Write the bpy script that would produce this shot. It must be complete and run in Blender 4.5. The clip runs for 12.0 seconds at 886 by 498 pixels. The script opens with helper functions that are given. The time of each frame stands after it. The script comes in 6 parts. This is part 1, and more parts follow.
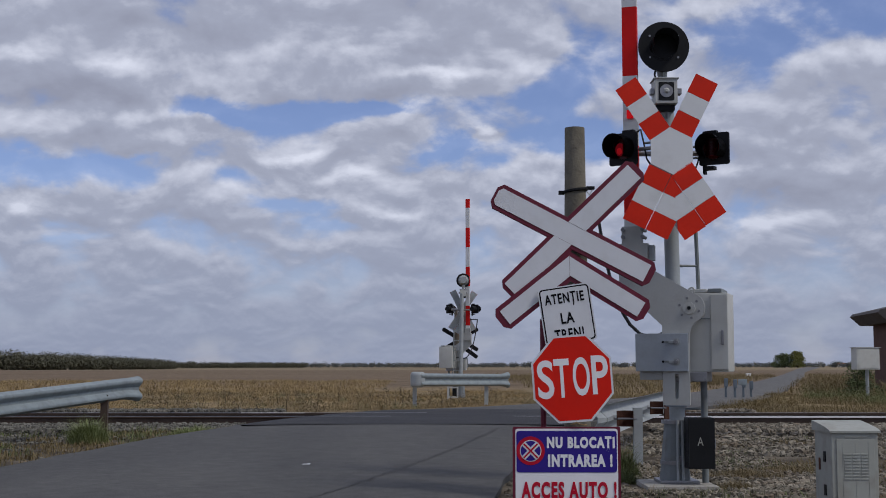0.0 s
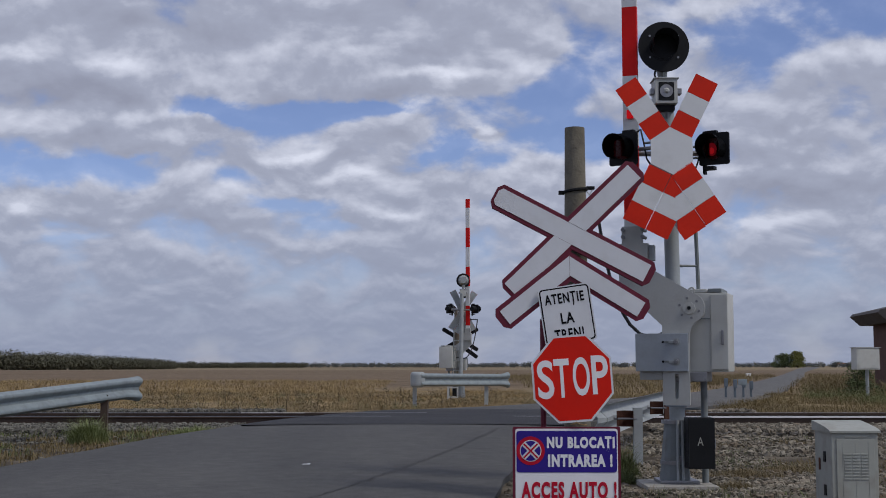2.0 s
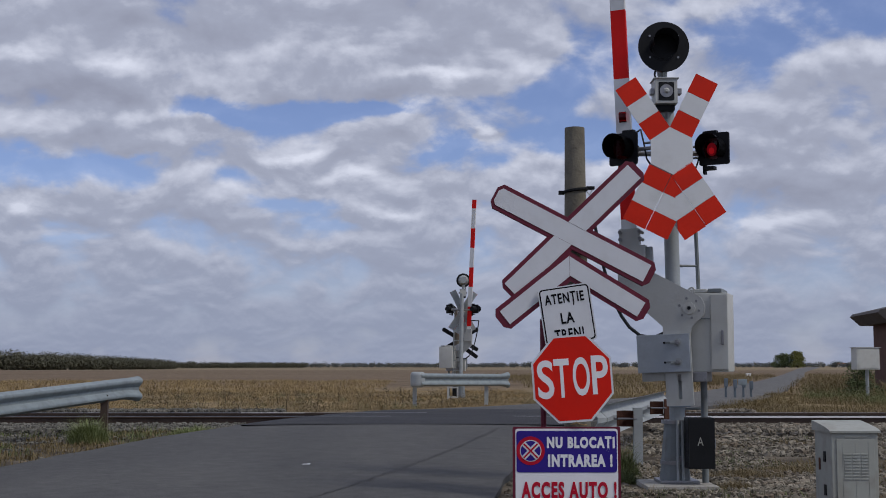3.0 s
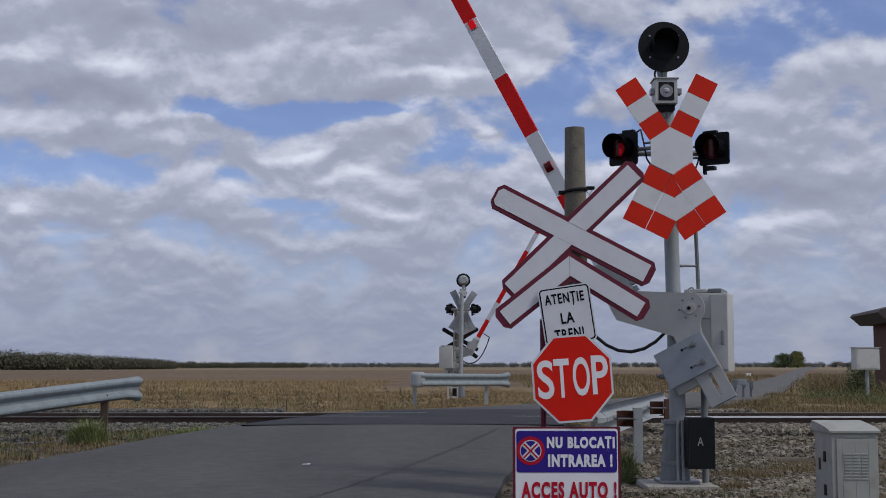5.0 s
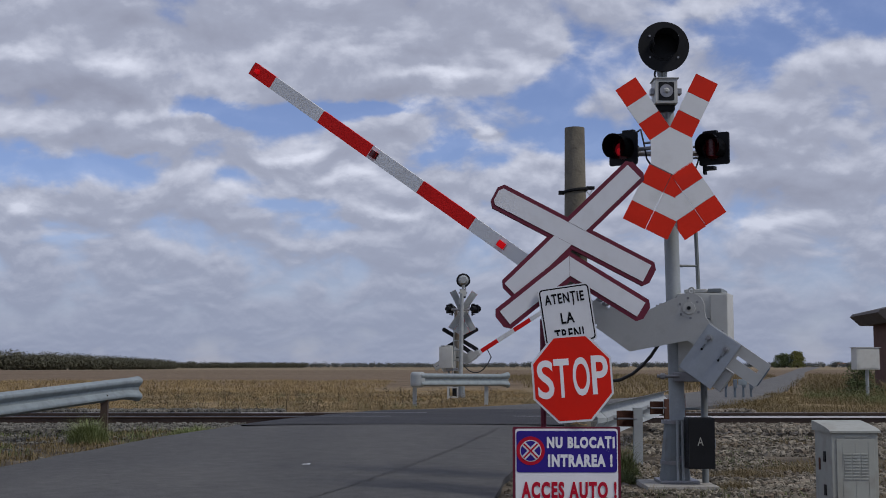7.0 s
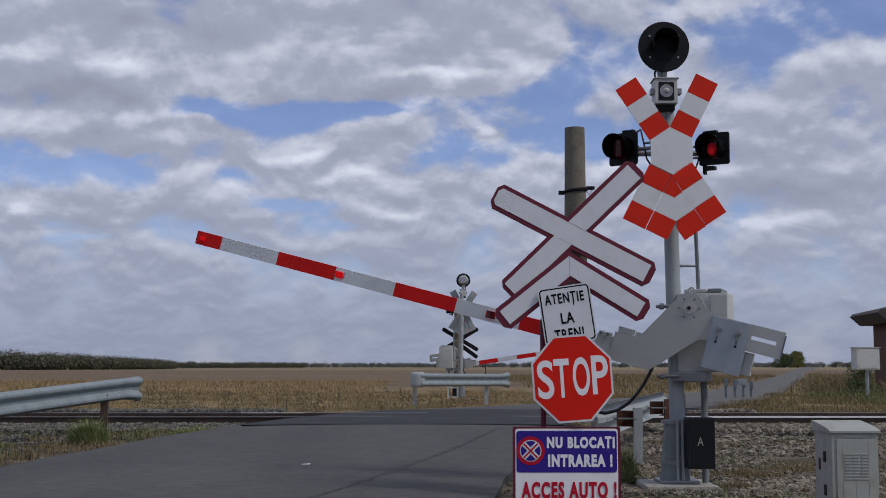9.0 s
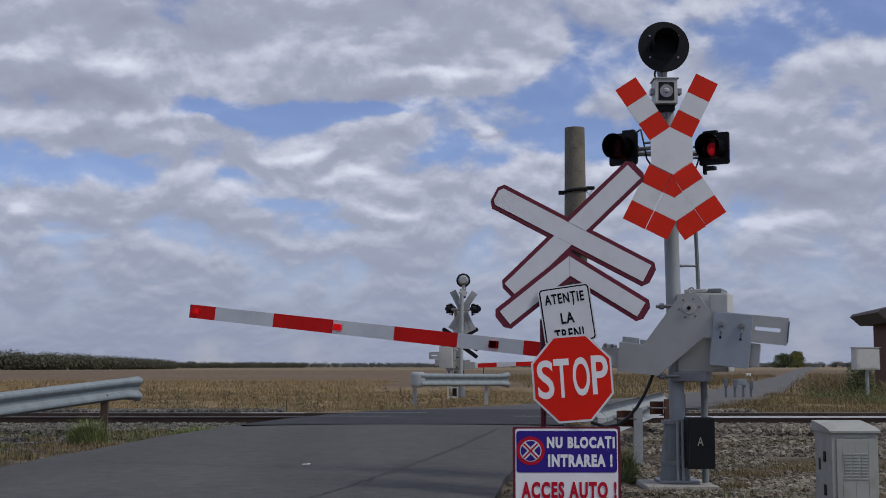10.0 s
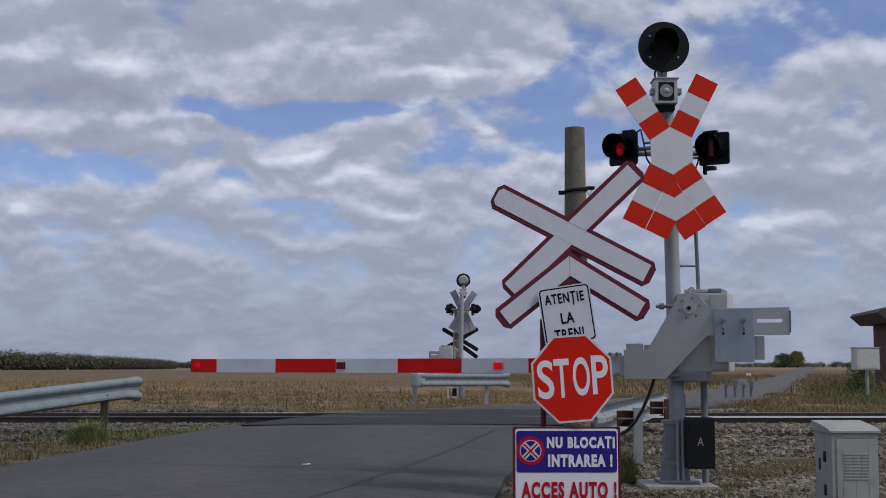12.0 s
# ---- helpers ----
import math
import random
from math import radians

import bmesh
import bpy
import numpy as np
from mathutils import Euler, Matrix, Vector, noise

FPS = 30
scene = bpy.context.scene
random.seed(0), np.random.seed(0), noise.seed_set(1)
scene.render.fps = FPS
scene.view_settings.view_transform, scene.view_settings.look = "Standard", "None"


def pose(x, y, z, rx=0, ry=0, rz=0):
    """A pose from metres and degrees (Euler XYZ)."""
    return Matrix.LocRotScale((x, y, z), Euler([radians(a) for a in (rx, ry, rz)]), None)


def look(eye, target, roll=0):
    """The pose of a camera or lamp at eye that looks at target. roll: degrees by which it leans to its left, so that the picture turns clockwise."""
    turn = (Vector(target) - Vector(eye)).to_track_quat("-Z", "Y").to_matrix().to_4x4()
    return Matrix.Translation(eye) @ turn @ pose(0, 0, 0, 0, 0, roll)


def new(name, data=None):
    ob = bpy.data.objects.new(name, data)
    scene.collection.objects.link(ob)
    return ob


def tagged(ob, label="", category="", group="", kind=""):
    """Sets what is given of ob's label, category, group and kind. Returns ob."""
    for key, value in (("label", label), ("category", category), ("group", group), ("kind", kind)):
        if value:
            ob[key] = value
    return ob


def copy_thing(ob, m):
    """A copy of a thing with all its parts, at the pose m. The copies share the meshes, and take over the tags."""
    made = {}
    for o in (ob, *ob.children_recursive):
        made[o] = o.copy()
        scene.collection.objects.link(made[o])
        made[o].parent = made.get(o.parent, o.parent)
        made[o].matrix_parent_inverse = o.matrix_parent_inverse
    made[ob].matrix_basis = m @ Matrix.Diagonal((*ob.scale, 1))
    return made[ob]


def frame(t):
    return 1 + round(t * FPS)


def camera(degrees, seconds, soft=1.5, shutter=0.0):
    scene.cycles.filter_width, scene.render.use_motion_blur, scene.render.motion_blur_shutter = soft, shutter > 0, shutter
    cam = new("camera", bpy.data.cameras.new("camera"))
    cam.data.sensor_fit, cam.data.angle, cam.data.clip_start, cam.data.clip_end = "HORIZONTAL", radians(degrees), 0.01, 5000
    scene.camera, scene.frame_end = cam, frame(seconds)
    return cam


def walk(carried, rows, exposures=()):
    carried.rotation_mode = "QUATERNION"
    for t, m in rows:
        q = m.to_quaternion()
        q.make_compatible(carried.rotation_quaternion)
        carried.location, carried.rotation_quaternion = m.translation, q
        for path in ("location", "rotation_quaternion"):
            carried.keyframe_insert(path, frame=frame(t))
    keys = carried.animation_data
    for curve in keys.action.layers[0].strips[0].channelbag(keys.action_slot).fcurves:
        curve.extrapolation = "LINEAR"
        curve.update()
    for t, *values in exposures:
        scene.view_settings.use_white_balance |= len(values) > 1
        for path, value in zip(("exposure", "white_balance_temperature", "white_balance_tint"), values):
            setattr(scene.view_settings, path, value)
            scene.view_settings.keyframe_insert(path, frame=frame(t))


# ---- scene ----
cam = camera(38.58, 12.0, soft=0.95, shutter=0.0)
HERE = pose(0, 0, 0.98, 95.26, 0, 0)
walk(cam, [(0.0, HERE), (12.0, HERE)], exposures=[(0.0, 0.0, 6130, 13), (12.0, 0.0, 6130, 13)])

# ---- world and sun ----
SUN_AZ, SUN_EL = radians(118), radians(50)      # azimuth from +Y towards +X


# openings of the cloud layer ahead: across, up, half width, half height, amount
SKY_GAPS = [
    (-0.1195, 0.2026, 0.0700, 0.0130, -0.80), (-0.0562, 0.2072, 0.0402, 0.0063, -0.60), (-0.1784, 0.1994, 0.0312, 0.0071, -0.60), (0.0730, 0.2224, 0.0357, 0.0187, -0.80), (0.1022, 0.1856, 0.0223, 0.0152, -0.60),
    (-0.0086, 0.1719, 0.0201, 0.0116, -0.60), (-0.3039, 0.1559, 0.0491, 0.0098, -0.60), (-0.3474, 0.1764, 0.0223, 0.0112, -0.35), (-0.1367, 0.1259, 0.0625, 0.0067, -0.55), (0.2396, 0.2663, 0.0402, 0.0246, -0.80),
    (0.3404, 0.2873, 0.0312, 0.0179, -0.80), (0.2569, 0.2293, 0.0223, 0.0179, -0.40), (-0.2934, 0.0979, 0.0268, 0.0045, -0.40), (0.1254, 0.2431, 0.0312, 0.0268, -0.50), (0.0343, 0.1605, 0.0223, 0.0063, -0.35),
    (-0.0737, 0.1128, 0.0402, 0.0031, -0.30), (-0.2410, 0.1673, 0.0268, 0.0036, -0.30), (-0.2062, 0.2339, 0.0179, 0.0045, -0.20),
]
# thick banks of cloud, in the same terms
SKY_BANKS = [
    (-0.2747, 0.2524, 0.1339, 0.0379, 0.55), (-0.1020, 0.2617, 0.1339, 0.0312, 0.50), (-0.0064, 0.2302, 0.0491, 0.0116, 0.75), (0.0529, 0.2710, 0.0714, 0.0223, 0.40), (-0.2370, 0.1870, 0.0580, 0.0107, 0.60),
    (-0.0694, 0.1432, 0.0357, 0.0089, 0.60), (-0.1417, 0.1641, 0.0580, 0.0080, 0.50), (0.0276, 0.1847, 0.0187, 0.0063, 0.75), (-0.0378, 0.1196, 0.0312, 0.0076, 0.55), (-0.2492, 0.1277, 0.0804, 0.0098, 0.50),
    (0.2959, 0.1605, 0.0670, 0.0491, 0.50), (0.0792, 0.1377, 0.0402, 0.0268, 0.50), (-0.0018, 0.1355, 0.0223, 0.0098, 0.40), (-0.0832, 0.1833, 0.0357, 0.0080, 0.45),
]
# sunlit crowns and dull undersides, in the same terms
SKY_CROWNS = [
    (-0.0018, 0.2348, 0.0379, 0.0058, 0.90), (-0.2495, 0.2441, 0.0312, 0.0071, 0.60), (-0.3271, 0.2533, 0.0125, 0.0045, 0.50), (0.0276, 0.1888, 0.0156, 0.0040, 0.80), (-0.0649, 0.1477, 0.0246, 0.0049, 0.80),
    (-0.0378, 0.1232, 0.0201, 0.0045, 0.80), (-0.3188, 0.1259, 0.0125, 0.0063, 0.80), (0.0816, 0.1505, 0.0312, 0.0080, 0.50), (-0.1214, 0.1687, 0.0179, 0.0040, 0.60), (-0.0837, 0.2533, 0.0402, 0.0063, 0.50),
    (0.2633, 0.1160, 0.0312, 0.0054, 0.60), (-0.2304, 0.1980, 0.0312, 0.0049, 0.50), (-0.3011, 0.2177, 0.0759, 0.0098, -0.75), (-0.0608, 0.2164, 0.0625, 0.0049, -0.40), (0.2909, 0.1400, 0.0580, 0.0134, -0.60),
    (-0.2412, 0.1732, 0.0536, 0.0040, -0.35), (-0.2113, 0.2663, 0.0580, 0.0116, -0.35), (-0.0109, 0.2570, 0.0625, 0.0063, -0.40), (-0.2173, 0.1096, 0.0848, 0.0036, -0.20),
]


def make_world():
    world = bpy.data.worlds.new("sky")
    scene.world = world
    world.use_nodes = True
    nt = world.node_tree
    N, L = nt.nodes, nt.links
    N.clear()

    def math_node(op, a, b=None, c=None):
        n = N.new("ShaderNodeMath")
        n.operation = op
        for i, v in enumerate((a, b, c)):
            if v is None:
                continue
            if isinstance(v, (int, float)):
                n.inputs[i].default_value = v
            else:
                L.new(v, n.inputs[i])
        return n.outputs[0]

    tc = N.new("ShaderNodeTexCoord")
    sep = N.new("ShaderNodeSeparateXYZ")
    L.new(tc.outputs["Generated"], sep.inputs[0])
    X, Y, Z = sep.outputs
    up = math_node("MAXIMUM", Z, 0.0)
    front = math_node("MAXIMUM", Y, 0.05)
    u, v = math_node("DIVIDE", X, front), math_node("DIVIDE", Z, front)
    def vector_node(op, a, b=None, c=None):
        n = N.new("ShaderNodeVectorMath")
        n.operation = op
        for i, v in enumerate((a, b, c)):
            if v is None:
                continue
            if isinstance(v, tuple):
                n.inputs[i].default_value = v
            else:
                L.new(v, n.inputs[i])
        return n.outputs["Value"] if op == "DOT_PRODUCT" else n.outputs["Vector"]

    def noise_node(vector, scale, detail, rough, w, colour=False, distort=0.0):
        n = N.new("ShaderNodeTexNoise")
        n.noise_dimensions = "4D"
        n.inputs["Scale"].default_value, n.inputs["Detail"].default_value = scale, detail
        n.inputs["Roughness"].default_value, n.inputs["W"].default_value = rough, w
        n.inputs["Distortion"].default_value = distort
        L.new(vector, n.inputs["Vector"])
        return n.outputs["Color" if colour else "Fac"]

    def pair(a, b):
        n = N.new("ShaderNodeCombineXYZ")
        L.new(a, n.inputs[0])
        L.new(b, n.inputs[1])
        return n.outputs[0]

    # the view ahead, its outlines broken up so that no bank is an oval
    flat = pair(u, v)
    wobble = noise_node(vector_node("MULTIPLY", flat, (1.0, 1.8, 1.0)), 12.0, 6, 0.56, 1.7, True)
    flat = vector_node("ADD", flat, vector_node("MULTIPLY", vector_node("SUBTRACT", wobble, (0.5, 0.5, 0.5)), (0.11, 0.05, 0.0)))

    def spots(rows):
        total = 0.0
        for bu, bv, su, sv, amount in rows:
            q = vector_node("MULTIPLY_ADD", flat, (1 / su, 1 / sv, 0.0), (-bu / su, -bv / sv, 0.0))
            total = math_node("MULTIPLY_ADD", math_node("POWER", 0.40, vector_node("DOT_PRODUCT", q, q)), amount, total)
        return total

    bias = math_node("ADD", spots(SKY_GAPS), spots(SKY_BANKS))
    crowns = spots(SKY_CROWNS)

    def layer(lift):
        """Cloud density of the flat layer, looked up a little higher in the sky by lift."""
        den = math_node("ADD", math_node("MULTIPLY_ADD", math_node("ADD", up, 0.03), lift * 4.5, up), 0.50)
        at = pair(math_node("DIVIDE", X, den), math_node("DIVIDE", Y, den))
        total = 0.17
        for scale, detail, rough, w, gain in ((3.0, 2, 0.5, 3.1, 0.8), (10.0, 9, 0.52, 5.2, 2.9)):
            total = math_node("MULTIPLY_ADD", math_node("SUBTRACT", noise_node(at, scale, detail, rough, w, False, 0.25), 0.5), gain, total)
        return math_node("ADD", total, bias)

    here, above = layer(0.0), layer(0.012)
    cover = N.new("ShaderNodeMapRange")
    cover.interpolation_type = "SMOOTHSTEP"
    cover.inputs["From Min"].default_value, cover.inputs["From Max"].default_value = -0.26, 0.26
    cover.inputs["To Min"].default_value = 0.16
    cover.inputs["To Max"].default_value = 0.97
    L.new(here, cover.inputs["Value"])
    # crowns of the clouds catch the light, their thick flat undersides are grey
    lit = math_node("MULTIPLY_ADD", math_node("SUBTRACT", here, above), 0.80, 0.55)
    lit = math_node("MULTIPLY_ADD", math_node("MAXIMUM", here, -0.1), -0.14, lit)
    lit = math_node("MULTIPLY_ADD", crowns, 0.62, lit)
    ramp = N.new("ShaderNodeValToRGB")
    e = ramp.color_ramp.elements
    e[0].position, e[0].color = 0.0, (0.37, 0.385, 0.46, 1)
    e[1].position, e[1].color = 1.0, (0.90, 0.92, 0.99, 1)
    m = ramp.color_ramp.elements.new(0.45)
    m.color = (0.46, 0.485, 0.57, 1)
    L.new(lit, ramp.inputs[0])
    # a hazy band low over the land
    haze = N.new("ShaderNodeMapRange")
    haze.interpolation_type = "SMOOTHSTEP"
    haze.inputs["From Min"].default_value, haze.inputs["From Max"].default_value = 0.17, 0.0
    haze.inputs["To Min"].default_value, haze.inputs["To Max"].default_value = 0.0, 0.78
    L.new(up, haze.inputs["Value"])
    low = N.new("ShaderNodeMix")
    low.data_type = "RGBA"
    for s in low.inputs:
        if s.type == "RGBA" and s.name == "B":
            s.default_value = (0.315, 0.36, 0.475, 1)
        if s.type == "RGBA" and s.name == "A":
            L.new(ramp.outputs[0], s)
    L.new(math_node("MULTIPLY", haze.outputs[0], 0.95), low.inputs[0])
    sky = N.new("ShaderNodeTexSky")
    sky.sky_type = "NISHITA"
    sky.sun_disc = False
    sky.sun_elevation, sky.sun_rotation = SUN_EL, SUN_AZ
    sky.air_density, sky.dust_density, sky.ozone_density = 1.0, 0.0, 4.0
    clear, clouds = N.new("ShaderNodeBackground"), N.new("ShaderNodeBackground")
    tone = N.new("ShaderNodeMixRGB")
    tone.blend_type = "MULTIPLY"
    tone.inputs[0].default_value = 1.0
    tone.inputs[2].default_value = (0.98, 0.93, 1.12, 1)
    L.new(sky.outputs[0], tone.inputs[1])
    L.new(tone.outputs[0], clear.inputs[0])
    clear.inputs[1].default_value = 0.084
    for s in low.outputs:
        if s.type == "RGBA":
            L.new(s, clouds.inputs[0])
    clouds.inputs[1].default_value = 0.81
    mix = N.new("ShaderNodeMixShader")
    L.new(math_node("SUBTRACT", 1.0, math_node("MULTIPLY", math_node("SUBTRACT", 1.0, cover.outputs[0]), math_node("SUBTRACT", 1.0, haze.outputs[0]))), mix.inputs[0])
    L.new(clear.outputs[0], mix.inputs[1])
    L.new(clouds.outputs[0], mix.inputs[2])
    out = N.new("ShaderNodeOutputWorld")
    L.new(mix.outputs[0], out.inputs[0])


make_world()
sun = new("sun", bpy.data.lights.new("sun", "SUN"))
sun.data.energy, sun.data.angle, sun.data.color = 1.6, radians(12), (1.0, 0.92, 0.78)
toward = Vector((math.sin(SUN_AZ) * math.cos(SUN_EL), math.cos(SUN_AZ) * math.cos(SUN_EL), math.sin(SUN_EL)))
sun.matrix_world = look(toward * 50, (0, 0, 0))


# ---- materials ----
def mat(name, color, rough=0.6, metal=0.0, var=0.18, scale=6.0, fine=60.0, bump=0.15, stain=None, stain_amount=0.4, glow=0.0, island=0.0, dist=0.01, spec=0.5):
    """Principled surface with broad and fine variation of tone, a stain colour and fine relief."""
    m = bpy.data.materials.new(name)
    m.use_nodes = True
    nt = m.node_tree
    N, L = nt.nodes, nt.links
    b = N["Principled BSDF"]
    b.inputs["Roughness"].default_value, b.inputs["Metallic"].default_value = rough, metal
    b.inputs["Specular IOR Level"].default_value = spec
    tc = N.new("ShaderNodeTexCoord")

    def noise_at(s, detail=5):
        n = N.new("ShaderNodeTexNoise")
        n.inputs["Scale"].default_value, n.inputs["Detail"].default_value = s, detail
        L.new(tc.outputs["Object"], n.inputs["Vector"])
        return n.outputs["Fac"]

    def mix(fac, a, c, mode="MIX"):
        n = N.new("ShaderNodeMixRGB")
        n.blend_type = mode
        for i, v in enumerate((fac, a, c)):
            if hasattr(v, "is_linked"):
                L.new(v, n.inputs[i])
            else:
                n.inputs[i].default_value = v
        return n.outputs[0]

    def spread(v, lo, hi, a=0.3, c=0.7):
        n = N.new("ShaderNodeMapRange")
        n.inputs["From Min"].default_value, n.inputs["From Max"].default_value = a, c
        n.inputs["To Min"].default_value, n.inputs["To Max"].default_value = lo, hi
        L.new(v, n.inputs["Value"])
        return n.outputs[0]

    broad, small = noise_at(scale), noise_at(fine)
    base = (*color, 1)
    dark = tuple(c * (1 - var) for c in color) + (1,)
    light = tuple(min(1, c * (1 + var)) for c in color) + (1,)
    col = mix(spread(broad, 0, 1), dark, light)
    col = mix(spread(small, 0, 0.5), col, mix(0.5, base, dark))
    if stain:
        col = mix(spread(noise_at(scale * 2.3, 8), 0, stain_amount, 0.5, 0.72), col, (*stain, 1))
    if island:
        g = N.new("ShaderNodeNewGeometry")
        col = mix(1.0, col, mix(spread(g.outputs["Random Per Island"], 0, 1, 0, 1), (1 - island,) * 3 + (1,), (1 + island,) * 3 + (1,)), "MULTIPLY")
    L.new(col, b.inputs["Base Color"])
    L.new(spread(small, max(0.02, rough - 0.1), min(1, rough + 0.1)), b.inputs["Roughness"])
    if bump:
        bp = N.new("ShaderNodeBump")
        bp.inputs["Strength"].default_value, bp.inputs["Distance"].default_value = bump, dist
        L.new(small, bp.inputs["Height"])
        L.new(bp.outputs[0], b.inputs["Normal"])
    if glow:
        b.inputs["Emission Color"].default_value, b.inputs["Emission Strength"].default_value = (*color, 1), glow
    return m


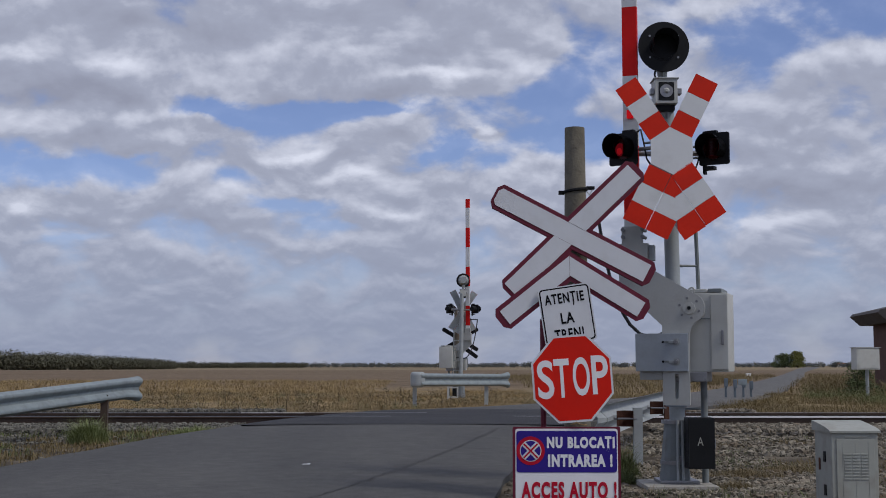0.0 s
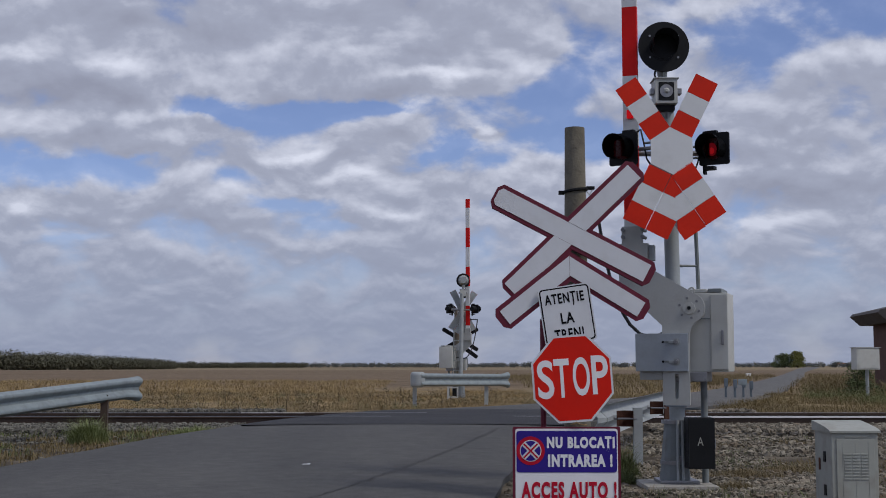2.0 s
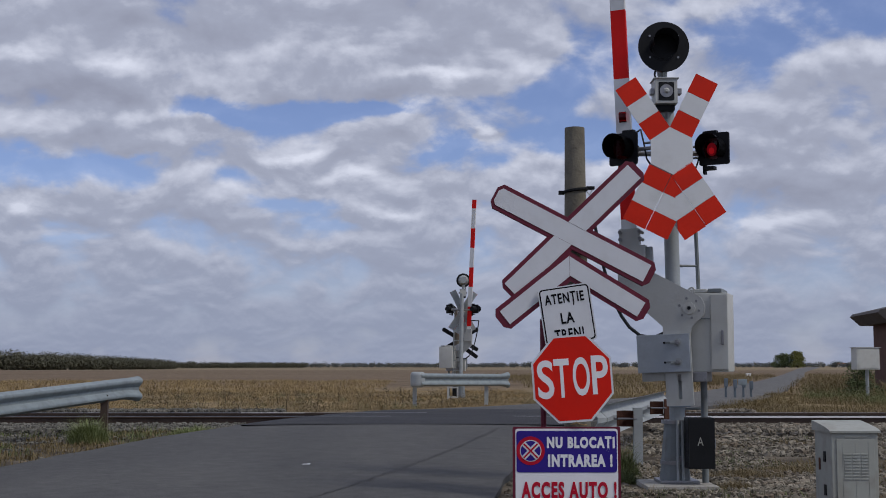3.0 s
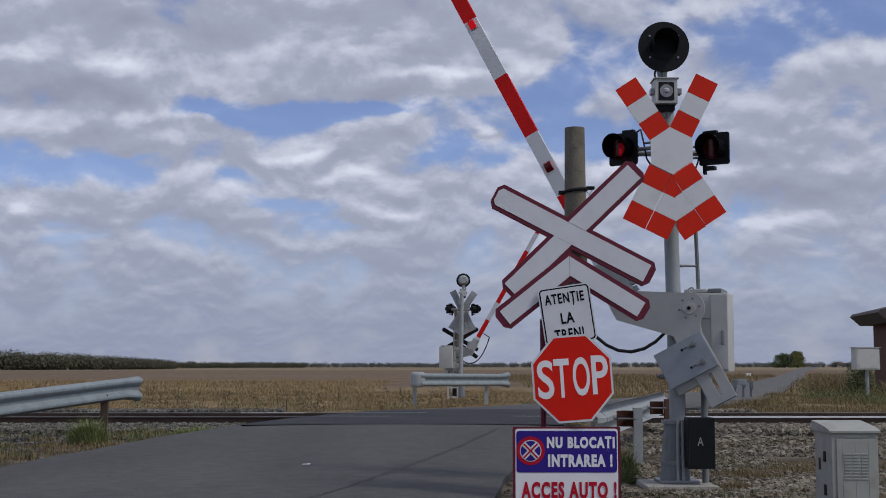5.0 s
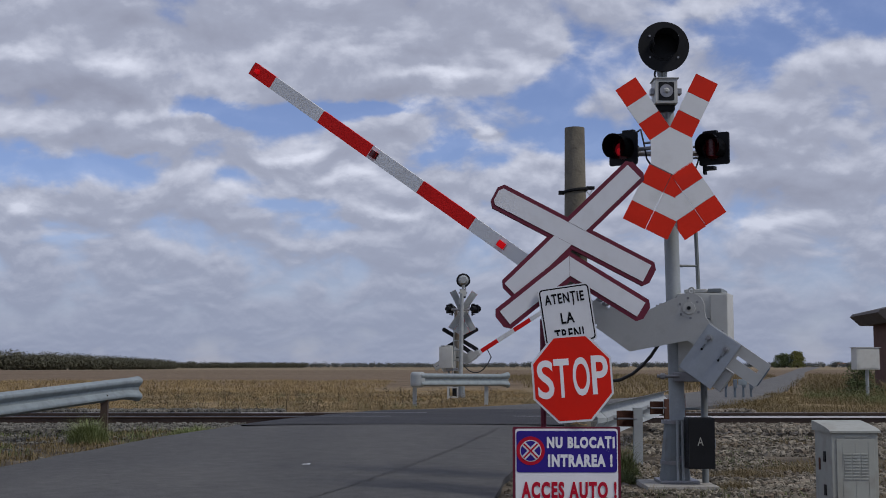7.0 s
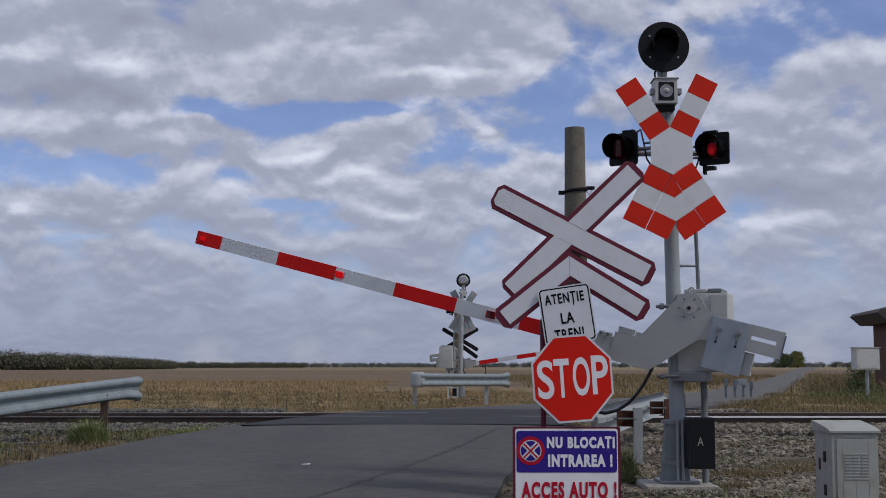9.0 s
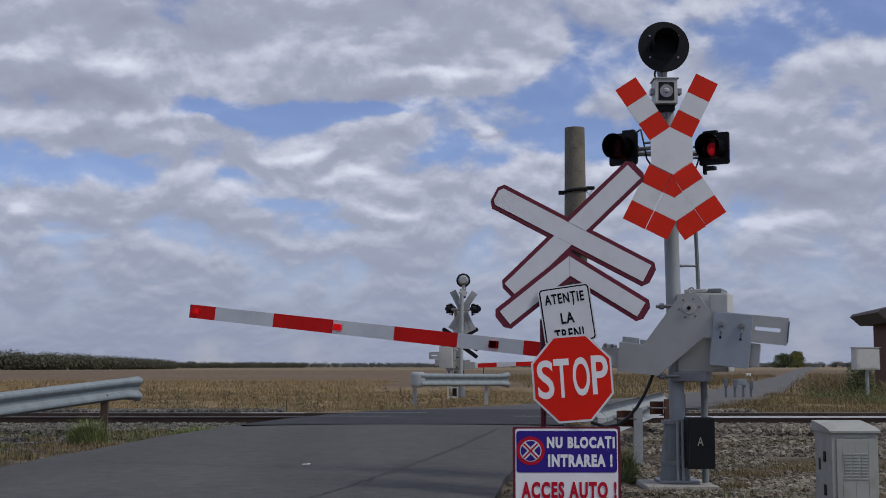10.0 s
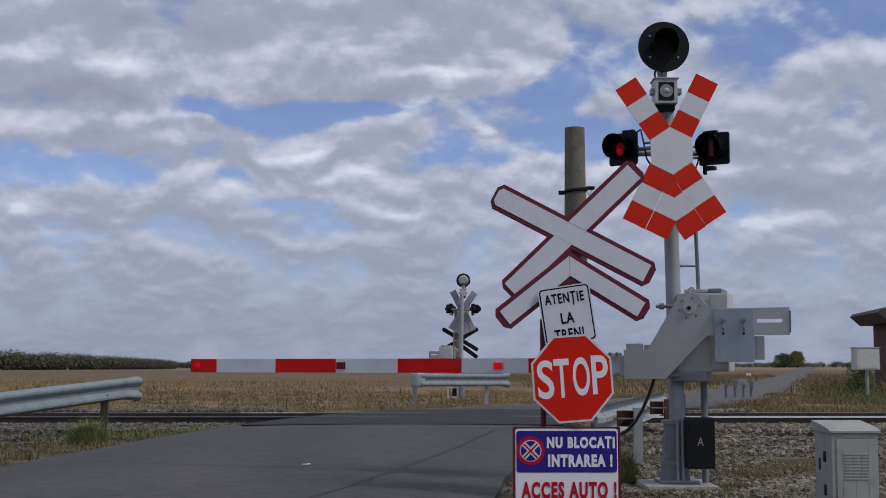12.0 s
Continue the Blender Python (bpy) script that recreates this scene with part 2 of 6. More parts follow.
M = {
    "asphalt": mat("asphalt", (0.072, 0.071, 0.071), 0.85, 0, 0.22, 0.45, 45, 0.6, (0.105, 0.10, 0.095), 0.7, spec=0.3),
    "patch": mat("dark_asphalt", (0.030, 0.030, 0.034), 0.8, 0, 0.3, 0.8, 60, 0.5, (0.06, 0.058, 0.055), 0.5, spec=0.3),
    "crack": mat("crack", (0.045, 0.044, 0.044), 0.9, 0, 0.2, 5, 60, 0.2),
    "white_paint": mat("white_paint", (0.72, 0.74, 0.75), 0.55, 0, 0.06, 2.5, 40, 0.05, (0.45, 0.44, 0.41), 0.25, spec=0.2),
    "red_paint": mat("red_paint", (0.68, 0.030, 0.012), 0.55, 0, 0.12, 2.5, 40, 0.05, (0.52, 0.03, 0.018), 0.4, spec=0.12),
    "boom_red": mat("boom_red_paint", (0.72, 0.016, 0.014), 0.55, 0, 0.12, 2.5, 40, 0.05, (0.58, 0.02, 0.018), 0.4, spec=0.12),
    "sign_white": mat("sign_white", (0.68, 0.70, 0.73), 0.5, 0, 0.05, 3, 50, 0.03, (0.45, 0.45, 0.45), 0.22, spec=0.2),
    "board_white": mat("board_white", (0.83, 0.83, 0.85), 0.45, 0, 0.03, 3, 50, 0.02, (0.70, 0.69, 0.68), 0.2, spec=0.25),
    "sign_red": mat("sign_red", (0.68, 0.018, 0.008), 0.5, 0, 0.08, 3, 50, 0.03, (0.56, 0.02, 0.012), 0.3, spec=0.12),
    "edge_red": mat("edge_red", (0.125, 0.003, 0.022), 0.55, 0, 0.15, 4, 50, 0.05),
    "crimson": mat("crimson_ink", (0.46, 0.010, 0.032), 0.5, 0, 0.08, 3, 50, 0.03, (0.38, 0.012, 0.03), 0.3, spec=0.12),
    "sign_blue": mat("sign_blue", (0.036, 0.020, 0.24), 0.5, 0, 0.08, 3, 50, 0.03, spec=0.15),
    "blue_grey": mat("blue_grey_paint", (0.13, 0.16, 0.19), 0.6, 0, 0.15, 4, 40, 0.08, spec=0.3),
    "base_grey": mat("base_grey_paint", (0.20, 0.225, 0.235), 0.55, 0, 0.12, 4, 40, 0.1, (0.14, 0.13, 0.11), 0.5, spec=0.3),
    "ink": mat("ink", (0.005, 0.005, 0.007), 0.6, 0, 0.1, 5, 50, 0.0, spec=0.1),
    "grey_paint": mat("grey_paint", (0.47, 0.48, 0.46), 0.5, 0, 0.08, 2.5, 45, 0.08, (0.30, 0.29, 0.26), 0.3),
    "old_paint": mat("weathered_paint", (0.365, 0.38, 0.345), 0.6, 0, 0.1, 3, 40, 0.08, (0.22, 0.20, 0.16), 0.5, spec=0.3),
    "box_paint": mat("box_paint", (0.52, 0.53, 0.50), 0.5, 0, 0.06, 2.5, 40, 0.06, (0.34, 0.33, 0.30), 0.3),
    "galvanised": mat("galvanised", (0.36, 0.39, 0.40), 0.6, 0.2, 0.15, 5, 60, 0.08, (0.30, 0.31, 0.31), 0.4),
    "zinc_plate": mat("zinc_plate", (0.38, 0.42, 0.46), 0.5, 0.3, 0.10, 5, 60, 0.05, (0.30, 0.32, 0.34), 0.4),
    "steel": mat("steel", (0.30, 0.30, 0.31), 0.45, 0.8, 0.15, 8, 70, 0.1),
    "rail_glint": mat("rail_glint", (0.80, 0.78, 0.77), 0.4, 0.2, 0.1, 3, 60, 0.03),
    "rust": mat("rust", (0.105, 0.046, 0.030), 0.9, 0, 0.3, 6, 60, 0.4, (0.15, 0.065, 0.035), 0.5),
    "rail_side": mat("rail_side", (0.058, 0.038, 0.028), 0.8, 0, 0.3, 3, 50, 0.3, (0.075, 0.048, 0.035), 0.5),
    "black": mat("black_housing", (0.011, 0.012, 0.014), 0.55, 0, 0.25, 5, 60, 0.1, spec=0.2),
    "cable": mat("cable_rubber", (0.012, 0.012, 0.013), 0.5, 0, 0.2, 8, 60, 0.1),
    "lens_red": mat("lens_red", (0.075, 0.003, 0.004), 0.3, 0, 0.1, 8, 60, 0.0),
    "bulb": mat("bulb_glow", (0.20, 0.004, 0.006), 0.4, 0, 0.02, 8, 60, 0.0, glow=0.9, spec=0.05),
    "globe": mat("halo_glow", (0.075, 0.002, 0.004), 0.4, 0, 0.02, 8, 60, 0.0, glow=0.9, spec=0.05),
    "boom_lamp": mat("boom_lamp", (0.42, 0.003, 0.005), 0.3, 0, 0.05, 8, 60, 0.0, glow=0.7, spec=0.1),
    "boom_lamp_off": mat("boom_lamp_off", (0.10, 0.008, 0.012), 0.2, 0, 0.05, 8, 60, 0.0),
    "concrete": mat("concrete", (0.185, 0.168, 0.128), 0.9, 0, 0.25, 4, 50, 0.5, (0.08, 0.075, 0.065), 0.6),
    "slab": mat("slab_concrete", (0.34, 0.33, 0.30), 0.9, 0, 0.2, 5, 50, 0.6, (0.18, 0.16, 0.13), 0.6),
    "wood": mat("sleeper_wood", (0.05, 0.038, 0.03), 0.9, 0, 0.3, 4, 40, 0.5),
    "stone": mat("ballast_stone", (0.205, 0.184, 0.145), 0.9, 0, 0.4, 1.2, 60, 0.4, (0.12, 0.082, 0.055), 0.7, island=0.5, spec=0.2),
    "stone_dark": mat("dark_ballast_stone", (0.135, 0.130, 0.112), 0.9, 0, 0.35, 1.2, 60, 0.4, (0.09, 0.08, 0.06), 0.6, island=0.55, spec=0.2),
    "soil": mat("soil_clod", (0.105, 0.078, 0.055), 0.95, 0, 0.3, 2, 40, 0.4, island=0.4, spec=0.1),
    "dull_zinc": mat("dull_zinc", (0.25, 0.295, 0.315), 0.65, 0.15, 0.15, 5, 60, 0.08, (0.17, 0.18, 0.18), 0.5),
    "bed": mat("ballast_bed", (0.17, 0.155, 0.135), 0.95, 0, 0.3, 3, 40, 0.8, (0.09, 0.075, 0.06), 0.6, dist=0.03),
    "dry_grass": mat("dry_grass", (0.31, 0.225, 0.105), 0.9, 0, 0.3, 0.35, 20, 0.0, (0.21, 0.155, 0.08), 0.5, island=0.15),
    "brown_grass": mat("brown_grass", (0.215, 0.168, 0.088), 0.9, 0, 0.35, 0.5, 20, 0.0, (0.15, 0.112, 0.062), 0.5, island=0.15),
    "green_grass": mat("green_grass", (0.11, 0.135, 0.045), 0.85, 0, 0.35, 0.8, 20, 0.0, (0.14, 0.11, 0.045), 0.5, island=0.4),
    "dull_grass": mat("dull_grass", (0.19, 0.145, 0.066), 0.9, 0, 0.35, 0.5, 20, 0.0, (0.13, 0.10, 0.05), 0.5, island=0.12),
    "deep_grass": mat("deep_grass", (0.125, 0.135, 0.050), 0.9, 0, 0.3, 0.6, 20, 0.0, (0.14, 0.115, 0.05), 0.5, island=0.12),
    "olive_grass": mat("olive_grass", (0.155, 0.152, 0.07), 0.9, 0, 0.3, 0.8, 20, 0.0, (0.16, 0.13, 0.065), 0.5, island=0.25),
    "fresh_weed": mat("fresh_weed", (0.205, 0.240, 0.092), 0.85, 0, 0.25, 3, 20, 0.0, (0.26, 0.26, 0.09), 0.4, island=0.3),
    "dark_stalk": mat("dark_stalk", (0.085, 0.060, 0.036), 0.9, 0, 0.3, 2, 20, 0.0, island=0.3),
    "leaf": mat("leaf", (0.11, 0.14, 0.055), 0.8, 0, 0.35, 2, 20, 0.0, island=0.45),
    "leaf_yellow": mat("leaf_yellow", (0.17, 0.175, 0.045), 0.8, 0, 0.3, 2, 20, 0.0, island=0.4),
    "far_leaf": mat("far_leaf", (0.100, 0.098, 0.064), 0.9, 0, 0.2, 0.03, 1, 0.0, island=0.06),
    # distance haze is mixed into this leaf colour as blue-grey
    "far_leaf_hazed": mat("far_leaf_hazed", (0.095, 0.105, 0.10), 0.9, 0, 0.35, 0.05, 1, 0.0, island=0.2),
    "bark": mat("bark", (0.06, 0.045, 0.035), 0.9, 0, 0.3, 4, 40, 0.4),
    "brick_red": mat("brown_boards", (0.10, 0.045, 0.032), 0.85, 0, 0.25, 3, 30, 0.3, (0.06, 0.03, 0.025), 0.5),
    "roof": mat("roof_sheet", (0.07, 0.06, 0.058), 0.8, 0, 0.25, 2, 30, 0.3),
    "house_white": mat("house_white", (0.6, 0.58, 0.55), 0.8, 0, 0.1, 1, 10, 0.0),
    "house_roof": mat("house_roof", (0.25, 0.10, 0.06), 0.8, 0, 0.2, 1, 10, 0.0),
    "glass": mat("dark_glass", (0.02, 0.025, 0.03), 0.1, 0, 0.1, 5, 50, 0.0),
}


def ground_material():
    """Verge of gravel and dry grass, ploughed brown field, pale stubble far out."""
    m = bpy.data.materials.new("field_ground")
    m.use_nodes = True
    nt = m.node_tree
    N, L = nt.nodes, nt.links
    b = N["Principled BSDF"]
    b.inputs["Roughness"].default_value = 0.95
    b.inputs["Specular IOR Level"].default_value = 0.2
    tc = N.new("ShaderNodeTexCoord")
    sep = N.new("ShaderNodeSeparateXYZ")
    L.new(tc.outputs["Object"], sep.inputs[0])

    def noise_at(s, detail=6, stretch=None):
        n = N.new("ShaderNodeTexNoise")
        n.inputs["Scale"].default_value, n.inputs["Detail"].default_value = s, detail
        if stretch:
            mp = N.new("ShaderNodeMapping")
            mp.inputs["Scale"].default_value = stretch
            L.new(tc.outputs["Object"], mp.inputs["Vector"])
            L.new(mp.outputs[0], n.inputs["Vector"])
        else:
            L.new(tc.outputs["Object"], n.inputs["Vector"])
        return n.outputs["Fac"]

    def ramp(v, *stops):
        n = N.new("ShaderNodeValToRGB")
        e = n.color_ramp.elements
        e[0].position, e[0].color = stops[0][0], (*stops[0][1], 1)
        e[1].position, e[1].color = stops[-1][0], (*stops[-1][1], 1)
        for p, c in stops[1:-1]:
            e.new(p).color = (*c, 1)
        L.new(v, n.inputs[0])
        return n.outputs[0]

    def mix(fac, a, c):
        n = N.new("ShaderNodeMixRGB")
        L.new(fac, n.inputs[0])
        L.new(a, n.inputs[1])
        L.new(c, n.inputs[2])
        return n.outputs[0]

    def step(lo, hi, wobble):
        a = N.new("ShaderNodeMath")
        a.operation = "MULTIPLY_ADD"
        L.new(noise_at(0.15), a.inputs[0])
        a.inputs[1].default_value = wobble
        L.new(sep.outputs[1], a.inputs[2])
        n = N.new("ShaderNodeMapRange")
        n.inputs["From Min"].default_value, n.inputs["From Max"].default_value = lo + wobble / 2, hi + wobble / 2
        L.new(a.outputs[0], n.inputs["Value"])
        return n.outputs[0]

    verge = ramp(noise_at(1.3), (0.3, (0.045, 0.038, 0.027)), (0.5, (0.085, 0.069, 0.049)), (0.68, (0.15, 0.128, 0.098)))
    dry = ramp(noise_at(0.7), (0.3, (0.14, 0.105, 0.06)), (0.7, (0.32, 0.24, 0.13)))
    ploughed = ramp(noise_at(0.25, 8, (0.12, 1.0, 1.0)), (0.3, (0.12, 0.087, 0.056)), (0.7, (0.20, 0.148, 0.096)))
    stubble = ramp(noise_at(0.02, 6, (0.2, 1.0, 1.0)), (0.3, (0.17, 0.135, 0.085)), (0.7, (0.26, 0.205, 0.125)))
    col = mix(step(25, 29, 3), verge, dry)
    col = mix(step(52, 62, 12), col, ploughed)
    col = mix(step(230, 300, 30), col, stubble)
    mottle = N.new("ShaderNodeMixRGB")
    mottle.blend_type = "MULTIPLY"
    mottle.inputs[0].default_value = 0.85
    L.new(col, mottle.inputs[1])
    L.new(ramp(noise_at(2.4, 9, (0.5, 0.9, 1.0)), (0.34, (0.55, 0.53, 0.50)), (0.5, (0.98, 0.98, 0.97)), (0.68, (1.45, 1.42, 1.36))), mottle.inputs[2])
    col = mottle.outputs[0]
    L.new(col, b.inputs["Base Color"])
    bp = N.new("ShaderNodeBump")
    bp.inputs["Strength"].default_value, bp.inputs["Distance"].default_value = 0.8, 0.04
    L.new(noise_at(14), bp.inputs["Height"])
    L.new(bp.outputs[0], b.inputs["Normal"])
    return m


M["ground"] = ground_material()


def asphalt_material():
    """Grey worn asphalt: patches drawn out along the way of the road, stone grain, fine relief."""
    m = bpy.data.materials.new("worn_asphalt")
    m.use_nodes = True
    nt = m.node_tree
    N, L = nt.nodes, nt.links
    b = N["Principled BSDF"]
    b.inputs["Roughness"].default_value, b.inputs["Specular IOR Level"].default_value = 0.85, 0.3
    tc, mp = N.new("ShaderNodeTexCoord"), N.new("ShaderNodeMapping")
    mp.inputs["Rotation"].default_value = (0, 0, radians(12))
    mp.inputs["Scale"].default_value = (1.0, 0.22, 1.0)
    L.new(tc.outputs["Object"], mp.inputs["Vector"])

    def noise_at(s, detail, stretched):
        n = N.new("ShaderNodeTexNoise")
        n.inputs["Scale"].default_value, n.inputs["Detail"].default_value = s, detail
        L.new(mp.outputs[0] if stretched else tc.outputs["Object"], n.inputs["Vector"])
        return n.outputs["Fac"]

    def mix(mode, fac, a, c):
        n = N.new("ShaderNodeMixRGB")
        n.blend_type = mode
        n.inputs[0].default_value = fac
        L.new(a, n.inputs[1])
        L.new(c, n.inputs[2])
        return n.outputs[0]

    def ramp(v, lo, hi, a, c):
        n = N.new("ShaderNodeValToRGB")
        e = n.color_ramp.elements
        e[0].position, e[0].color, e[1].position, e[1].color = lo, (*a, 1), hi, (*c, 1)
        L.new(v, n.inputs[0])
        return n.outputs[0]

    col = ramp(noise_at(0.9, 6, True), 0.30, 0.72, (0.066, 0.066, 0.067), (0.095, 0.094, 0.092))
    col = mix("MULTIPLY", 0.8, col, ramp(noise_at(7, 6, False), 0.3, 0.7, (0.78, 0.78, 0.79), (1.2, 1.19, 1.17)))
    # beyond the crossing the surface turns paler, from 25 to 36 m
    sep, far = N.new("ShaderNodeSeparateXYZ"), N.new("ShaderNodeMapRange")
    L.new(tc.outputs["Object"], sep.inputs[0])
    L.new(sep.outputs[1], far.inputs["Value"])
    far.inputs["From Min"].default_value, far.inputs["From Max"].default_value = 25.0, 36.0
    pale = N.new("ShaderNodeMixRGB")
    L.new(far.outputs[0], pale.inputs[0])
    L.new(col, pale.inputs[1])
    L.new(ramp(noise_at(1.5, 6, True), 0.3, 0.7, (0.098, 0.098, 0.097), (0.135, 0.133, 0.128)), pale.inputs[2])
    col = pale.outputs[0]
    grain = noise_at(85, 3, False)
    col = mix("MULTIPLY", 0.9, col, ramp(grain, 0.3, 0.7, (0.62, 0.62, 0.62), (1.4, 1.4, 1.38)))
    L.new(col, b.inputs["Base Color"])
    bp = N.new("ShaderNodeBump")
    bp.inputs["Strength"].default_value, bp.inputs["Distance"].default_value = 0.6, 0.01
    L.new(grain, bp.inputs["Height"])
    L.new(bp.outputs[0], b.inputs["Normal"])
    return m


M["asphalt"] = asphalt_material()


# ---- mesh helpers ----
def finish(name, bm, material, smooth=False):
    me = bpy.data.meshes.new(name)
    bmesh.ops.recalc_face_normals(bm, faces=bm.faces)
    bm.to_mesh(me)
    bm.free()
    me.materials.append(material)
    if smooth:
        me.shade_smooth()
        me.set_sharp_from_angle(angle=radians(38))
    return me


def part(name, bm, material, parent, label="", smooth=False):
    """Link a bmesh as one mesh object under a thing or a part."""
    ob = new(name, finish(name, bm, material, smooth))
    ob.parent = parent
    if label:
        tagged(ob, label)
    return ob


def thing(name, m, label, category, group="", kind=""):
    ob = new(name)
    ob.empty_display_size = 0.2
    ob.matrix_world = m
    return tagged(ob, label, category, group, kind)


def solid(name, bm, material, label, category="", group="", kind="", m=None, smooth=False):
    ob = new(name, finish(name, bm, material, smooth))
    if m:
        ob.matrix_world = m
    return tagged(ob, label, category, group, kind)


def box(x0, x1, y0, y1, z0, z1, bevel=0.0, bm=None):
    own = bmesh.new()
    bmesh.ops.create_cube(own, size=1.0, matrix=Matrix.Translation(((x0 + x1) / 2, (y0 + y1) / 2, (z0 + z1) / 2)) @ Matrix.Diagonal((abs(x1 - x0), abs(y1 - y0), abs(z1 - z0), 1)))
    if bevel:
        bmesh.ops.bevel(own, geom=own.edges[:], offset=bevel, segments=2, affect="EDGES", profile=0.7)
    if bm is None:
        return own
    join(bm, own)
    return bm


def join(bm, other):
    me = bpy.data.meshes.new("tmp")
    other.to_mesh(me)
    other.free()
    bm.from_mesh(me)
    bpy.data.meshes.remove(me)
    return bm


def rod(a, b, r0, r1=None, n=12, bm=None, caps=True):
    a, b = Vector(a), Vector(b)
    own = bmesh.new() if bm is None else bm
    turn = (b - a).to_track_quat("Z", "Y").to_matrix().to_4x4()
    bmesh.ops.create_cone(own, cap_ends=caps, segments=n, radius1=r0, radius2=r0 if r1 is None else r1, depth=(b - a).length,
                          matrix=Matrix.Translation((a + b) / 2) @ turn)
    return own


def tube(points, r, n=8, bm=None):
    own = bmesh.new() if bm is None else bm
    for a, b in zip(points, points[1:]):
        rod(a, b, r, n=n, bm=own)
    return own


def clip(poly, px, pz, nx, nz):
    """Keep the side of a polygon where (p - point) . normal >= 0."""
    out = []
    side = [(x - px) * nx + (z - pz) * nz for x, z in poly]
    for i, p in enumerate(poly):
        q, a, b = poly[(i + 1) % len(poly)], side[i], side[(i + 1) % len(poly)]
        if a >= 0:
            out.append(p)
        if a * b < 0:
            k = a / (a - b)
            out.append((p[0] + (q[0] - p[0]) * k, p[1] + (q[1] - p[1]) * k))
    return out


def plate(poly, y0, y1, bevel=0.0, bm=None):
    """An upright plate with the outline poly in x and z, from y0 (front) to y1 (back)."""
    own = bmesh.new()
    front = [own.verts.new((x, y0, z)) for x, z in poly]
    back = [own.verts.new((x, y1, z)) for x, z in poly]
    own.faces.new(front)
    own.faces.new(back[::-1])
    k = len(poly)
    for i in range(k):
        own.faces.new((front[i], back[i], back[(i + 1) % k], front[(i + 1) % k]))
    bmesh.ops.recalc_face_normals(own, faces=own.faces)
    if bevel:
        bmesh.ops.bevel(own, geom=own.edges[:], offset=bevel, segments=2, affect="EDGES", profile=0.7)
    if bm is None:
        return own
    join(bm, own)
    return bm


def strip(cx, cz, deg, d0, d1, w0, w1):
    """A rectangle in x and z: from d0 to d1 along the direction deg, from w0 to w1 across it."""
    c, s = math.cos(radians(deg)), math.sin(radians(deg))
    return [(cx + d * c - w * s, cz + d * s + w * c) for d, w in ((d0, w0), (d1, w0), (d1, w1), (d0, w1))]


def rounded(x0, x1, z0, z1, r, n=5):
    pts = []
    for cx, cz, a0 in ((x1 - r, z1 - r, 0), (x0 + r, z1 - r, 90), (x0 + r, z0 + r, 180), (x1 - r, z0 + r, 270)):
        for i in range(n + 1):
            a = radians(a0 + 90 * i / n)
            pts.append((cx + r * math.cos(a), cz + r * math.sin(a)))
    return pts


def turned(poly, deg, cx, cz):
    c, s = math.cos(radians(deg)), math.sin(radians(deg))
    return [(cx + (x - cx) * c - (z - cz) * s, cz + (x - cx) * s + (z - cz) * c) for x, z in poly]


def disc(cx, cz, r, n=28):
    return [(cx + r * math.cos(2 * math.pi * i / n), cz + r * math.sin(2 * math.pi * i / n)) for i in range(n)]


def lettering(text, cx, cz, width, height, y, depth=0.0015, deg=0.0, bold=0.0, gap=1.0):
    """Raised letters in x and z, fitted to a width and height round a centre, then turned; their front lies at y."""
    cu = bpy.data.curves.new("letters", "FONT")
    cu.body, cu.extrude, cu.resolution_u, cu.offset = text, 0.5, 5, bold
    cu.space_character = gap
    ob = bpy.data.objects.new("letters", cu)
    scene.collection.objects.link(ob)
    bpy.context.view_layer.update()
    me = bpy.data.meshes.new_from_object(ob.evaluated_get(bpy.context.evaluated_depsgraph_get()))
    bpy.data.objects.remove(ob)
    bpy.data.curves.remove(cu)
    bm = bmesh.new()
    bm.from_mesh(me)
    bpy.data.meshes.remove(me)
    xs, ys = [v.co.x for v in bm.verts], [v.co.y for v in bm.verts]
    sx, sy = width / (max(xs) - min(xs)), height / (max(ys) - min(ys))
    mx, my = (max(xs) + min(xs)) / 2, (max(ys) + min(ys)) / 2
    c, s = math.cos(radians(deg)), math.sin(radians(deg))
    for v in bm.verts:
        x, z, k = (v.co.x - mx) * sx, (v.co.y - my) * sy, v.co.z
        v.co = Vector((cx + x * c - z * s, y + (0.5 - k) * depth, cz + x * s + z * c))
    return bm


# ---- ground, road, track ----
def smooth_line(pts, n):
    """Catmull-Rom through points of the plan."""
    out = []
    P = [pts[0]] + list(pts) + [pts[-1]]
    for i in range(1, len(P) - 2):
        a, b, c, d = (np.array(P[i + k], float) for k in (-1, 0, 1, 2))
        for k in range(n):
            t = k / n
            out.append(0.5 * (2 * b + (c - a) * t + (2 * a - 5 * b + 4 * c - d) * t * t + (3 * b - a - 3 * c + d) * t ** 3))
    out.append(np.array(pts[-1], float))
    return out


ROAD_LEFT = [(-5.6, -30), (-5.0, -2), (-4.55, 8), (-4.2, 12.2), (-3.35, 17.0), (-2.1, 21.5), (-0.7, 25.0), (1.9, 30.4), (10.1, 48.9), (27.6, 106), (55.8, 204), (120, 428), (212, 740)]
ROAD_RIGHT = [(-0.3, -30), (-0.2, -2), (0.33, 8), (0.58, 11), (1.18, 15.5), (2.5, 20.0), (4.6, 25.5), (9.1, 36.3), (14.8, 54.5), (31.2, 110), (59.5, 208), (125, 425), (219, 735)]


def road_height(y):
    return float(np.interp(y, [-30, 8, 13, 19.4, 23.2, 30, 45, 80, 800], [0.03, 0.03, 0.06, 0.165, 0.165, 0.09, 0.06, 0.05, 0.05]))


